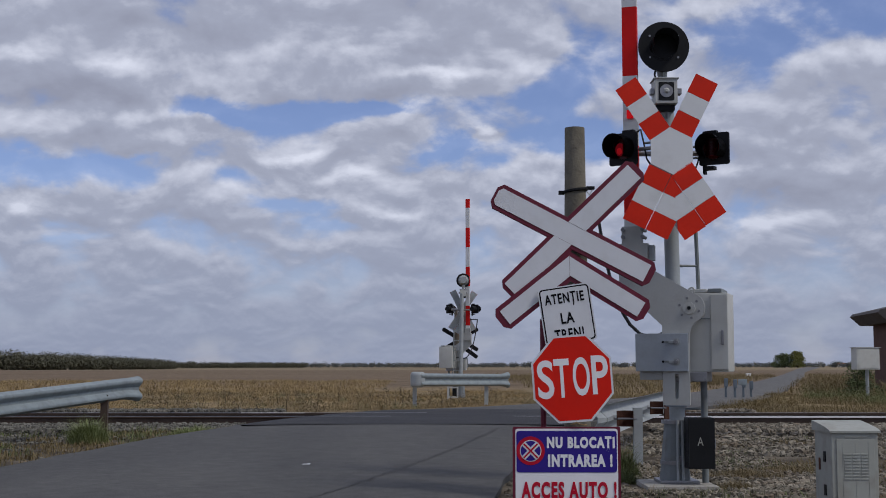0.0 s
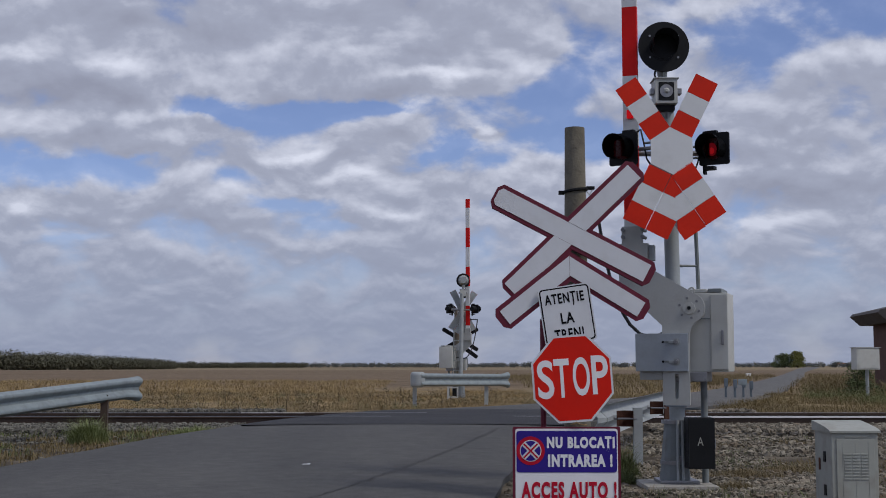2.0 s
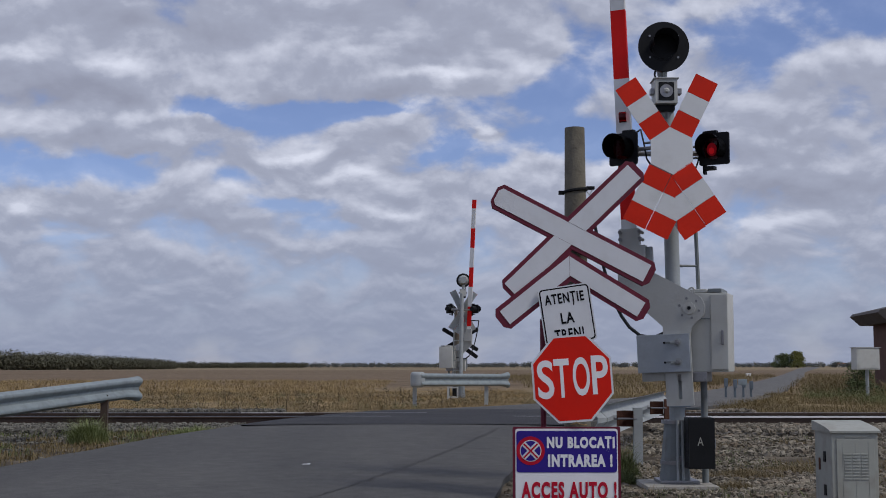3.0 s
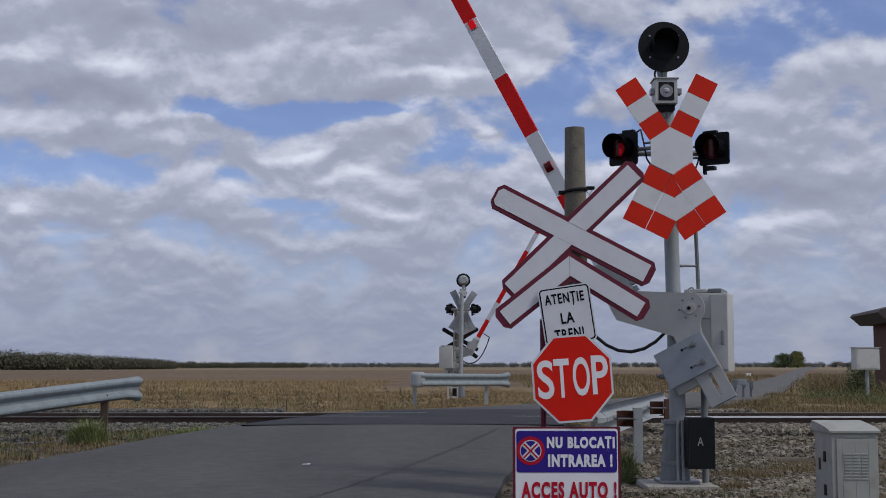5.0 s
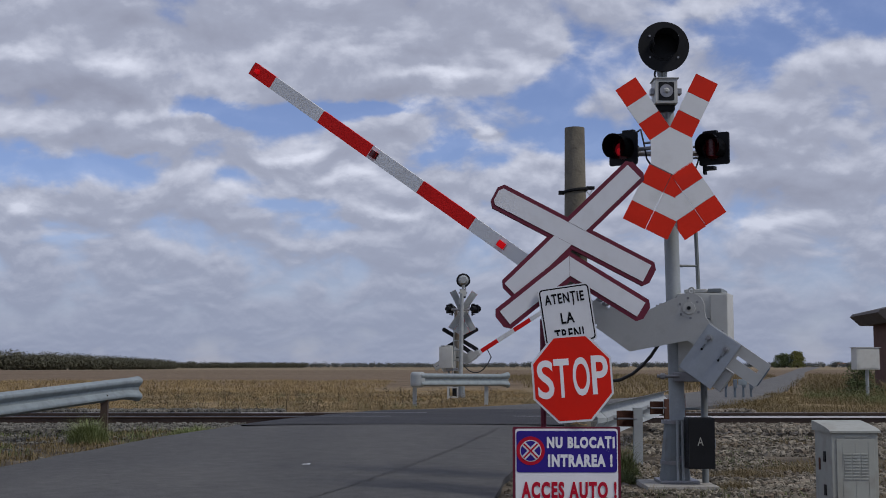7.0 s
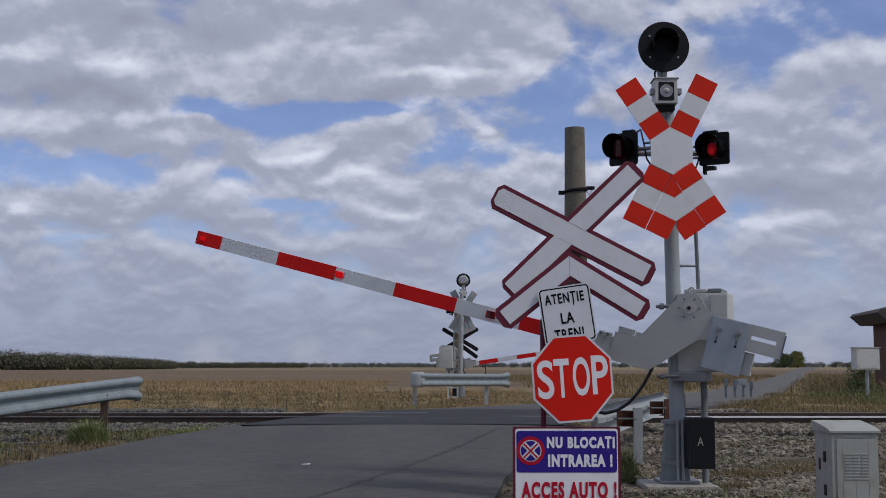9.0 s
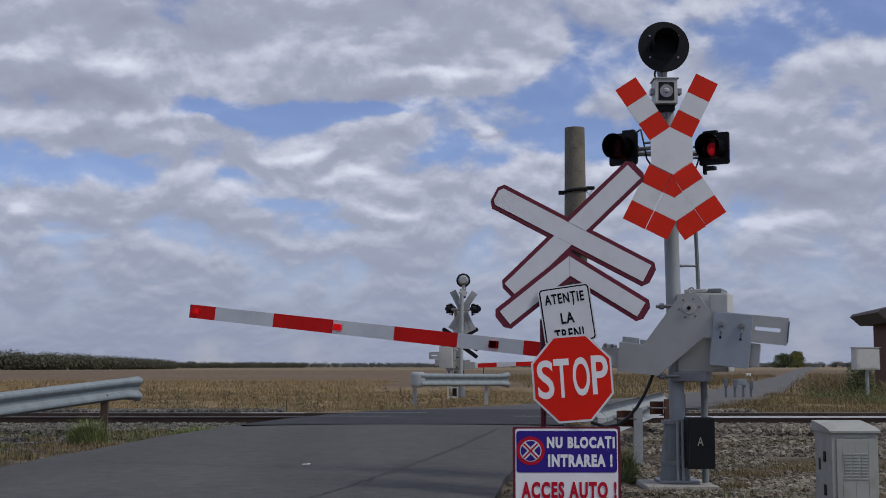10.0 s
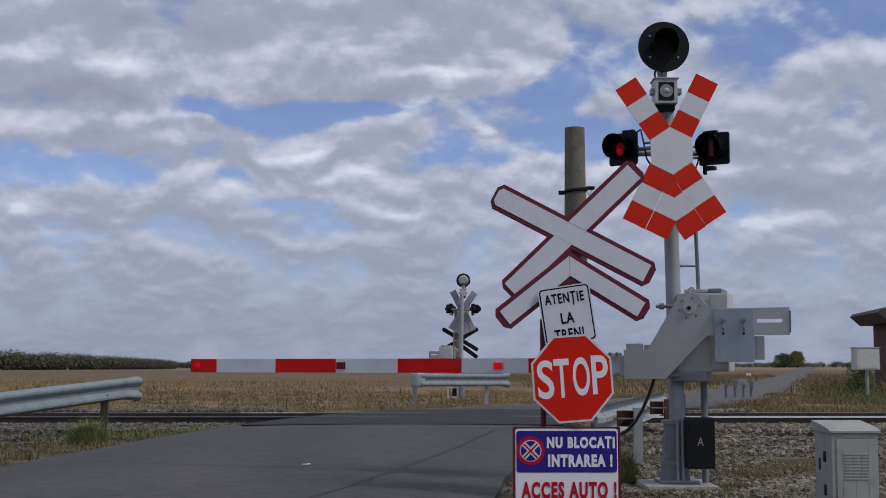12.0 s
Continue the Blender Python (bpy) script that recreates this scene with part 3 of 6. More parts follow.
def ground_height(x, y):
    if abs(x) < 40 and -8 < y < 70:
        z = 0.05 * noise.noise((x * 0.35, y * 0.35, 0.3)) + 0.02 * noise.noise((x * 1.4, y * 1.4, 2.3)) - 0.02
        return z + 0.03 * math.exp(-((y - 21.5) / 3.0) ** 2)
    return 0.0


def make_ground():
    bm = bmesh.new()
    xs = [-3000, -1200, -500, -200, -90, -45] + [-30 + 0.6 * i for i in range(101)] + [45, 90, 200, 500, 1200, 3000]
    ys = [-400, -60, -20] + [-8 + 0.6 * i for i in range(100)] + [56, 62, 70, 80, 95, 120, 160, 230, 330, 480, 700, 1100, 2000, 4500]
    grid = []
    for y in ys:
        row = []
        for x in xs:
            z = ground_height(x, y)
            row.append(bm.verts.new((x, y, z)))
        grid.append(row)
    for a, b in zip(grid, grid[1:]):
        for i in range(len(xs) - 1):
            bm.faces.new((a[i], a[i + 1], b[i + 1], b[i]))
    return solid("ground", bm, M["ground"], "brown dry field and gravelly verge reaching the horizon", kind="structure", smooth=True)


def ribbon(left, right, height, thick=0.10, lift=0.0, across=6, ragged=0.0, crown=0.03):
    bm = bmesh.new()
    rows = []
    for k, (a, b) in enumerate(zip(left, right)):
        wl = ragged * noise.noise((a[0] * 1.3, a[1] * 1.3, 1.0))
        wr = ragged * noise.noise((b[0] * 1.3, b[1] * 1.3, 5.0))
        row = []
        for i in range(across + 1):
            t = i / across
            x = a[0] + wl + (b[0] + wr - a[0] - wl) * t
            y = a[1] + (b[1] - a[1]) * t
            row.append(bm.verts.new((x, y, height(y) + lift - crown * (2 * t - 1) ** 2)))
        rows.append(row)
    for a, b in zip(rows, rows[1:]):
        for i in range(across):
            bm.faces.new((a[i], a[i + 1], b[i + 1], b[i]))
    edge = [r[0] for r in rows] + [r[-1] for r in rows[::-1]]
    low = [bm.verts.new((v.co.x, v.co.y, v.co.z - thick)) for v in edge]
    for i in range(len(edge)):
        j = (i + 1) % len(edge)
        if i != len(rows) - 1 and j != 0:
            bm.faces.new((edge[i], edge[j], low[j], low[i]))
    return bm


def make_road():
    left, right = smooth_line(ROAD_LEFT, 10), smooth_line(ROAD_RIGHT, 10)
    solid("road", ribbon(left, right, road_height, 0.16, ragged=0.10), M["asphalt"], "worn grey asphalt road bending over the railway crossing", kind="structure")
    # darker asphalt round the rails
    a2 = [(np.interp(y, [17, 21.5, 25], [-3.25, -2.0, -0.6]), y) for y in np.linspace(18.2, 24.2, 13)]
    b2 = [(np.interp(y, [17, 20, 25.5], [1.6, 2.4, 4.5]), y) for y in np.linspace(18.2, 24.2, 13)]
    solid("crossing_surface", ribbon(a2, b2, road_height, 0.03, 0.004, 8, 0.12, 0.012), M["patch"], "dark patched asphalt between and beside the rails", kind="structure")
    # a sealed crack along the lane, and a scrap of paint
    cl = smooth_line([(-1.9, 5.5), (-0.95, 9.2), (-0.1, 13.0), (0.78, 17.6)], 40)
    pts = [(p[0] + 0.04 * noise.noise((p[0] * 1.5, p[1] * 1.5, 0)) + 0.03 * noise.noise((p[0] * 8, p[1] * 8, 0)), p[1]) for p in cl]
    bm = bmesh.new()
    rows = [(bm.verts.new((x - 0.007, y, road_height(y) + 0.001)), bm.verts.new((x + 0.007, y, road_height(y) + 0.001))) for x, y in pts]
    for r, s in zip(rows, rows[1:]):
        bm.faces.new((r[0], r[1], s[1], s[0]))
    solid("road_crack", bm, M["crack"], "dark thin crack along the lane", kind="structure")
    bm = plate(turned(rounded(-1.33, -1.255, 0.050, 0.056, 0.002, 2), 4, -1.29, 0.053), 12.05, 12.12)
    solid("paper_scrap", bm, M["white_paint"], "small white scrap lying on the asphalt", "litter")


RAIL_Y, GAUGE = 20.6, 1.5


def rail_profile():
    half = [(0.036, 0.0), (0.036, -0.03), (0.010, -0.045), (0.010, -0.125), (0.065, -0.145), (0.065, -0.16)]
    return half + [(-x, z) for x, z in half[::-1]]


def make_track():
    for name, y, top, label in (("rail_near", RAIL_Y, 0.166, "rusty steel rail with a polished bright head"), ("rail_far", RAIL_Y + GAUGE, 0.166, "rusty steel rail with a polished bright head")):
        t = thing(name, pose(0, y, top), label, "rail", "rails of the track", "structure")
        for i, (x0, x1) in enumerate(((-60, -2.1), (-2.1, 3.0), (3.0, 60))):
            bm = bmesh.new()
            prof = rail_profile()
            a = [bm.verts.new((x0, p, q)) for p, q in prof]
            b = [bm.verts.new((x1, p, q)) for p, q in prof]
            for k in range(len(prof)):
                bm.faces.new((a[k], b[k], b[(k + 1) % len(prof)], a[(k + 1) % len(prof)]))
            bm.faces.new(a)
            bm.faces.new(b[::-1])
            part("rail_body", bm, M["rail_side"], t)
        near = name == "rail_near"
        # the sky's glint is put into the head colours: pale stretches, dull steel elsewhere
        for x0, x1, deep, m, note in ((-60, -3.5, 0.006, "steel", "running surface without the painted glint"), (-3.498, -2.4, 0.006, "steel" if near else "rail_glint", "running surface, painted pale on the far rail"),
                                      (-2.398, 3.0, 0.004, "steel", "running surface without the painted glint in the road"), (3.002, 60, 0.027 if near else 0.004, "rail_glint" if near else "steel", "running surface, sky glint painted pale on the near rail")):
            part("rail_head", box(x0, x1, -0.038, 0.038, -deep, 0.0008), M[m], t, note)
    # sleepers
    n = 0
    for i in range(-45, 46):
        x = i * 0.62 + 0.2
        if -2.9 < x < 3.9:
            continue
        bm = box(-0.12, 0.12, -0.55, 2.05, -0.10, 0.0, 0.01)
        solid("sleeper", bm, M["wood"], "dark weathered wooden sleeper in ballast", "sleeper", "sleepers of the track", m=pose(x, RAIL_Y, 0.03))
    # ballast bed on either side of the road
    for name, x0, x1 in (("ballast_bed_west", -60, -3.0), ("ballast_bed_east", 3.2, 60)):
        bm = bmesh.new()
        xs = np.linspace(x0, x1, 160)
        prof = [(18.1, -0.06), (18.8, 0.0), (19.6, 0.035), (20.3, 0.045), (21.4, 0.05), (22.5, 0.08), (23.2, 0.15), (24.5, -0.06)]
        if x0 > 0:
            prof[-3:] = [(22.5, 0.06), (23.0, 0.05), (24.0, -0.06)]
        rows = [[bm.verts.new((x, y + 0.08 * noise.noise((x, y, 4)), z + 0.03 * noise.noise((x * 3, y * 3, 1)))) for y, z in prof] for x in xs]
        for a, b in zip(rows, rows[1:]):
            for i in range(len(prof) - 1):
                bm.faces.new((a[i], b[i], b[i + 1], a[i + 1]))
        solid(name, bm, M["bed"], "bed of broken grey ballast stones", kind="structure", smooth=True)


def scatter(count, place, make, rng):
    """Join many small convex bits into one vertex and face list."""
    V, F = [], []
    k = 0
    for _ in range(count):
        spot = place(rng)
        if spot is None:
            continue
        v, f = make(rng, *spot)
        V.extend(v)
        F.extend([tuple(i + k for i in q) for q in f])
        k += len(v)
    return V, F


def stuff(name, V, F, material, label, category):
    me = bpy.data.meshes.new(name)
    me.from_pydata(V, [], F)
    me.materials.append(material)
    return tagged(new(name, me), label, category, kind="stuff")


STONE_F = [(0, 1, 6, 5), (1, 2, 7, 6), (2, 3, 8, 7), (3, 4, 9, 8), (4, 0, 5, 9), (5, 6, 10), (6, 7, 10), (7, 8, 10), (8, 9, 10), (9, 5, 10)]


def pebble(rng, x, y, z, r):
    """A broken, angular stone: two uneven rings and an off-centre peak."""
    out = []
    a = rng.uniform(0, 6.28)
    c, s = math.cos(a), math.sin(a)
    kx, ky, kz = rng.uniform(0.8, 1.35), rng.uniform(0.6, 1.0), rng.uniform(0.5, 0.95)
    tilt = rng.uniform(-0.35, 0.35)
    for ring, (rad, h) in enumerate(((0.95, -0.6), (0.85, 0.2))):
        for i in range(5):
            q = 1.2566 * i + rng.uniform(-0.4, 0.4) + 0.3 * ring
            k = rad * rng.uniform(0.6, 1.1)
            px, py = k * kx * math.cos(q), k * ky * math.sin(q)
            out.append((x + r * (px * c - py * s), y + r * (px * s + py * c), z + r * kz * (h + rng.uniform(-0.25, 0.25) + tilt * px)))
    px, py = rng.uniform(-0.4, 0.4), rng.uniform(-0.4, 0.4)
    out.append((x + r * (px * c - py * s), y + r * (px * s + py * c), z + r * kz * rng.uniform(0.5, 0.85)))
    return out, STONE_F


def blades(height, spread, n, width=0.012):
    def make(rng, x, y, z, k):
        V, F = [], []
        for _ in range(n):
            a, lean = rng.uniform(0, 6.28), rng.uniform(0.1, 1.3)
            h = height * k * rng.uniform(0.45, 1.15)
            bx, by = x + rng.uniform(-spread, spread), y + rng.uniform(-spread, spread)
            dx, dy = math.cos(a), math.sin(a)
            w = width * rng.uniform(0.6, 1.5)
            i = len(V)
            V += [(bx - dy * w, by + dx * w, z), (bx + dy * w, by - dx * w, z),
                  (bx + dx * lean * h * 0.35 + dy * w * 0.8, by + dy * lean * h * 0.35 - dx * w * 0.8, z + h * 0.6),
                  (bx + dx * lean * h * 0.35 - dy * w * 0.8, by + dy * lean * h * 0.35 + dx * w * 0.8, z + h * 0.6),
                  (bx + dx * lean * h * 0.9, by + dy * lean * h * 0.9, z + h)]
            F += [(i, i + 1, i + 2, i + 3), (i + 3, i + 2, i + 4)]
        return V, F
    return make


def road_span(y):
    """The road's edges, left and right, at a distance y."""
    return (np.interp(y, [p[1] for p in ROAD_LEFT], [p[0] for p in ROAD_LEFT]), np.interp(y, [p[1] for p in ROAD_RIGHT], [p[0] for p in ROAD_RIGHT]))


def off_road(x, y, gap=0.15):
    a, b = road_span(y)
    return x < a - gap or x > b + gap


def region(x0, x1, y0, y1, z, k0, k1, gap=0.15, clump=0.0, seed=0.0, flat=False):
    def place(rng):
        x, y = rng.uniform(x0, x1), rng.uniform(y0, y1)
        if not off_road(x, y, gap) or (1.56 < x < 2.28 and 10.12 < y < 11.0):
            return None
        if clump and noise.noise((x * 0.6, y * 0.6, seed)) < clump - 0.5:
            return None
        return x, y, z if flat else z + 0.02 + ground_height(x, y), rng.uniform(k0, k1)
    return place


def make_ground_cover():
    rng = random.Random(4)
    # ballast along the rails and rubble on the verges
    for name, x0, x1 in (("ballast_stones_west", -13, -2.9), ("ballast_stones_east", 3.1, 13)):
        V, F = scatter(4200, region(x0, x1, 18.2, 20.5, 0.052, 0.024, 0.058, 0.1, flat=True), pebble, rng)
        v2, f2 = scatter(2600 if x0 < 0 else 700, region(x0, min(x1, 5.6), 22.9, 23.6, 0.165, 0.026, 0.07, 0.1, flat=True), pebble, rng)
        k = len(V)
        stuff(name, V + v2, F + [tuple(i + k for i in q) for q in f2], M["stone"] if x0 > 0 else M["stone_dark"], "broken grey ballast stones beside the rails", "ballast")
    V, F = scatter(20000, region(1.0, 8.5, 8.6, 18.6, -0.012, 0.008, 0.042, 0.3, 0.36, 3.0), pebble, rng)
    v2, f2 = scatter(4500, region(0.3, 4.6, 7.6, 10.9, -0.012, 0.006, 0.034, -0.03), pebble, rng)
    k = len(V)
    V, F = V + v2, F + [tuple(i + k for i in q) for q in f2]
    v2, f2 = scatter(600, region(1.4, 8.5, 14.0, 18.8, 0.0, 0.03, 0.072, 0.4), pebble, rng)
    k = len(V)
    V, F = V + v2, F + [tuple(i + k for i in q) for q in f2]
    v2, f2 = scatter(110, region(1.2, 4.6, 8.6, 13.0, -0.008, 0.03, 0.055, 0.3), pebble, rng)
    k = len(V)
    V, F = V + v2, F + [tuple(i + k for i in q) for q in f2]
    stuff("rubble_east", V, F, M["stone"], "loose pale rubble and gravel on the verge", "gravel")
    v2, f2 = scatter(1500, region(1.3, 8.0, 9.3, 17.5, -0.03, 0.5, 1.4, 0.4, 0.58, 31.0), blades(0.07, 0.12, 12, 0.002), rng)
    stuff("green_tufts_near", v2, f2, M["green_grass"], "sparse green tufts among the rubble", "grass")
    V, F = scatter(9000, region(-9.5, -3.0, 12.0, 18.6, -0.01, 0.010, 0.048, 0.15, 0.38, 6.0), pebble, rng)
    stuff("rubble_west", V, F, M["stone_dark"], "loose grey gravel on the verge", "gravel")
    # dry grass and weeds beyond the track
    V, F = scatter(17000, region(-24, 3, 29, 50, -0.04, 0.4, 1.4, 0.5, 0.42, 1.0), blades(0.11, 0.25, 10, 0.0035), rng)
    stuff("dry_grass_beyond_track", V, F, M["dry_grass"], "dry yellow grass beyond the track", "grass")
    V, F = scatter(8000, region(-32, -3, 44, 78, -0.04, 0.4, 1.4, 0.5, 0.38, 17.0), blades(0.20, 0.4, 8, 0.007), rng)
    stuff("dry_grass_in_field", V, F, M["dry_grass"], "pale dry grass at the edge of the ploughed field", "grass")
    V, F = scatter(17000, region(-26, 5, 24.0, 46, -0.04, 0.4, 1.4, 0.5, 0.40, 9.0), blades(0.11, 0.25, 10, 0.0035), rng)
    stuff("brown_weeds_beyond_track", V, F, M["brown_grass"], "brown dried weeds beyond the track", "grass")

    def tuft(r, x, y, z, k):
        return leaf_clump(r, (x, y, z + 0.10 * k), (0.16 * k, 0.16 * k, 0.12 * k), 46, 0.022)
    V, F = scatter(330, region(-24, 3, 24.3, 40, -0.03, 0.5, 1.8, 0.5, 0.42, 21.0), tuft, rng)
    stuff("withered_weeds", V, F, M["brown_grass"], "withered bushy weeds in the dry grass", "weeds")
    V, F = scatter(150, region(-24, 3, 24.3, 38, -0.03, 0.5, 1.5, 0.5, 0.5, 25.0), tuft, rng)
    stuff("olive_weeds", V, F, M["olive_grass"], "dull green bushy weeds in the dry grass", "weeds")
    V, F = scatter(2500, region(-28, 7, 27, 60, -0.03, 0.010, 0.03, 0.8), pebble, rng)
    stuff("field_clods", V, F, M["soil"], "dark clods of soil in the dry field", "soil")
    V, F = scatter(900, region(-24, 3, 24.2, 36, -0.04, 0.5, 1.4, 0.5, 0.55, 15.0), blades(0.13, 0.2, 12, 0.003), rng)
    stuff("green_tufts_beyond_track", V, F, M["olive_grass"], "sparse green tufts beyond the track", "grass")

    def stalk(r, x, y, z, k):
        v, f = blades(0.5, 0.05, 3, 0.005)(r, x, y, z, k)
        for _ in range(3):
            v2, f2 = leaf_clump(r, (x + r.uniform(-0.05, 0.05), y, z + k * r.uniform(0.25, 0.5)), (0.03, 0.03, 0.06), 10, 0.013)
            f = f + [tuple(i + len(v) for i in q) for q in f2]
            v = v + v2
        return v, f
    V, F = scatter(150, region(-20, 2, 25, 40, -0.05, 0.5, 1.15, 0.8), stalk, rng)
    stuff("tall_stalks", V, F, M["dark_stalk"], "tall dark dried stalks with seed heads in the grass", "weeds")
    V, F = scatter(7000, region(10.5, 24, 25, 40, -0.05, 0.6, 1.5, 1.2, 0.32, 2.0), blades(0.24, 0.25, 11, 0.004), rng)
    stuff("green_grass_beyond_track", V, F, M["deep_grass"], "tall green grass by the far road", "grass")
    V, F = scatter(9000, region(13, 34, 36, 72, -0.05, 0.5, 1.5, 1.1, 0.30, 7.0), blades(0.42, 0.4, 13, 0.005), rng)
    stuff("dry_grass_by_far_road", V, F, M["dull_grass"], "tall dry grass by the far road", "grass")
    V, F = scatter(420, region(10.5, 24, 27, 48, -0.03, 1.0, 2.8, 0.6, 0.45, 33.0), tuft, rng)
    stuff("olive_weeds_by_far_road", V, F, M["deep_grass"], "dull green bushy weeds by the far road", "weeds")
    V, F = scatter(7500, region(4, 44, 44, 120, -0.05, 0.5, 1.4, 0.15, 0.36, 7.5), blades(0.34, 0.35, 8, 0.010), rng)
    stuff("dry_grass_far_verge", V, F, M["dull_grass"], "dry grass along the far road", "grass")
    V, F = scatter(7000, region(3.6, 14, 23.2, 42, -0.03, 0.5, 1.4, -0.1, 0.36, 12.0), blades(0.15, 0.18, 10, 0.004), rng)
    stuff("low_grass_by_track", V, F, M["dull_grass"], "low dry grass between track and road", "grass")
    # tufts on the near verges
    V, F = scatter(3200, region(1.3, 8.0, 9.3, 17.5, -0.03, 0.4, 1.2, 0.4, 0.60, 5.0), blades(0.060, 0.14, 14, 0.0018), rng)
    stuff("dry_tufts_near", V, F, M["dull_grass"], "short dry tufts between the stones", "grass")
    V, F = scatter(1500, region(-9, -3.1, 12.0, 18.5, -0.02, 0.5, 1.3, -0.05, 0.42, 8.0), blades(0.07, 0.1, 12, 0.004), rng)
    stuff("dry_tufts_west", V, F, M["dull_grass"], "short dry tufts along the road edge", "grass")
    V, F = scatter(550, region(-9, -3.0, 13.0, 18.6, -0.02, 0.6, 1.3, 0.02, 0.52, 2.0), blades(0.10, 0.12, 14, 0.004), rng)
    stuff("green_tufts_west", V, F, M["green_grass"], "green weeds along the road edge", "grass")


def leaf_clump(rng, centre, size, count, leaf):
    V, F = [], []
    for _ in range(count):
        while True:
            p = Vector((rng.uniform(-1, 1), rng.uniform(-1, 1), rng.uniform(-1, 1)))
            if 0.25 < p.length < 1:
                break
        p = Vector((p.x * size[0], p.y * size[1], p.z * size[2])) + Vector(centre)
        a = Vector((rng.uniform(-1, 1), rng.uniform(-1, 1), rng.uniform(-0.6, 0.9))).normalized()
        b = a.cross(Vector((rng.uniform(-1, 1), rng.uniform(-1, 1), rng.uniform(-1, 1)))).normalized()
        s = leaf * rng.uniform(0.6, 1.4)
        i = len(V)
        V += [tuple(p - a * s), tuple(p + b * s * 0.5), tuple(p + a * s), tuple(p - b * s * 0.5)]
        F += [(i, i + 1, i + 2, i + 3)]
    return V, F


def make_bush(name, m, size, clumps, leaves, leaf, material, label, category, seed, stems=5):
    rng = random.Random(seed)
    t = thing(name, m, label, category)
    bm = bmesh.new()
    for _ in range(stems):
        a = rng.uniform(0, 6.28)
        r = rng.uniform(0.2, 0.75)
        rod((0, 0, -0.05), (math.cos(a) * size[0] * r, math.sin(a) * size[1] * r, size[2] * rng.uniform(0.5, 0.85)), 0.03 * size[2], 0.008 * size[2], 6, bm)
    part("stem", bm, M["bark"], t)
    V, F = [], []
    for _ in range(clumps):
        a, r = rng.uniform(0, 6.28), rng.uniform(0, 0.8) ** 0.6
        h = rng.uniform(0.12, 0.95)
        k = 1.0 - 0.55 * h
        c = (math.cos(a) * r * size[0] * k, math.sin(a) * r * size[1] * k, h * size[2])
        s = rng.uniform(0.14, 0.3)
        v, f = leaf_clump(rng, c, (size[0] * s, size[1] * s, size[2] * s * 0.7), leaves, leaf)
        i = len(V)
        V += v
        F += [tuple(q + i for q in g) for g in f]
    me = bpy.data.meshes.new("crown")
    me.from_pydata(V, [], F)
    me.materials.append(material)
    ob = new("crown", me)
    ob.parent = t
    return t


def tree_band(name, line, heights, count, material, label, seed, depth=14.0, leaves=90, leaf=0.07):
    """A far row of trees along a line of the plan, each a trunk and a ragged crown of small clumps."""
    rng = random.Random(seed)
    V, F = [], []
    xs = np.linspace(0, 1, len(line))
    for i in range(count):
        t = (i + rng.uniform(-0.5, 0.5)) / count
        t = min(max(t, 0), 1)
        x, y = np.interp(t, xs, [p[0] for p in line]), np.interp(t, xs, [p[1] for p in line]) + rng.uniform(0, depth)
        h = np.interp(t, xs, heights) * rng.uniform(0.55, 1.1)
        wide = h * rng.uniform(0.5, 0.9)
        v, f = leaf_clump(rng, (x, y, h * 0.5), (wide, h * 0.6, h * 0.48), leaves, h * leaf)
        v2, f2 = leaf_clump(rng, (x, y, h * 0.42), (wide * 0.8, h * 0.5, h * 0.36), 80, h * 0.09)
        f = f + [tuple(q + len(v) for q in g) for g in f2]
        v = v + v2
        w = h * 0.05
        k = len(V)
        V += v + [(x - w, y, 0), (x + w, y, 0), (x, y, h * 0.7)]
        F += [tuple(q + k for q in g) for g in f] + [(k + len(v), k + len(v) + 1, k + len(v) + 2)]
    return stuff(name, V, F, material, label, "trees")


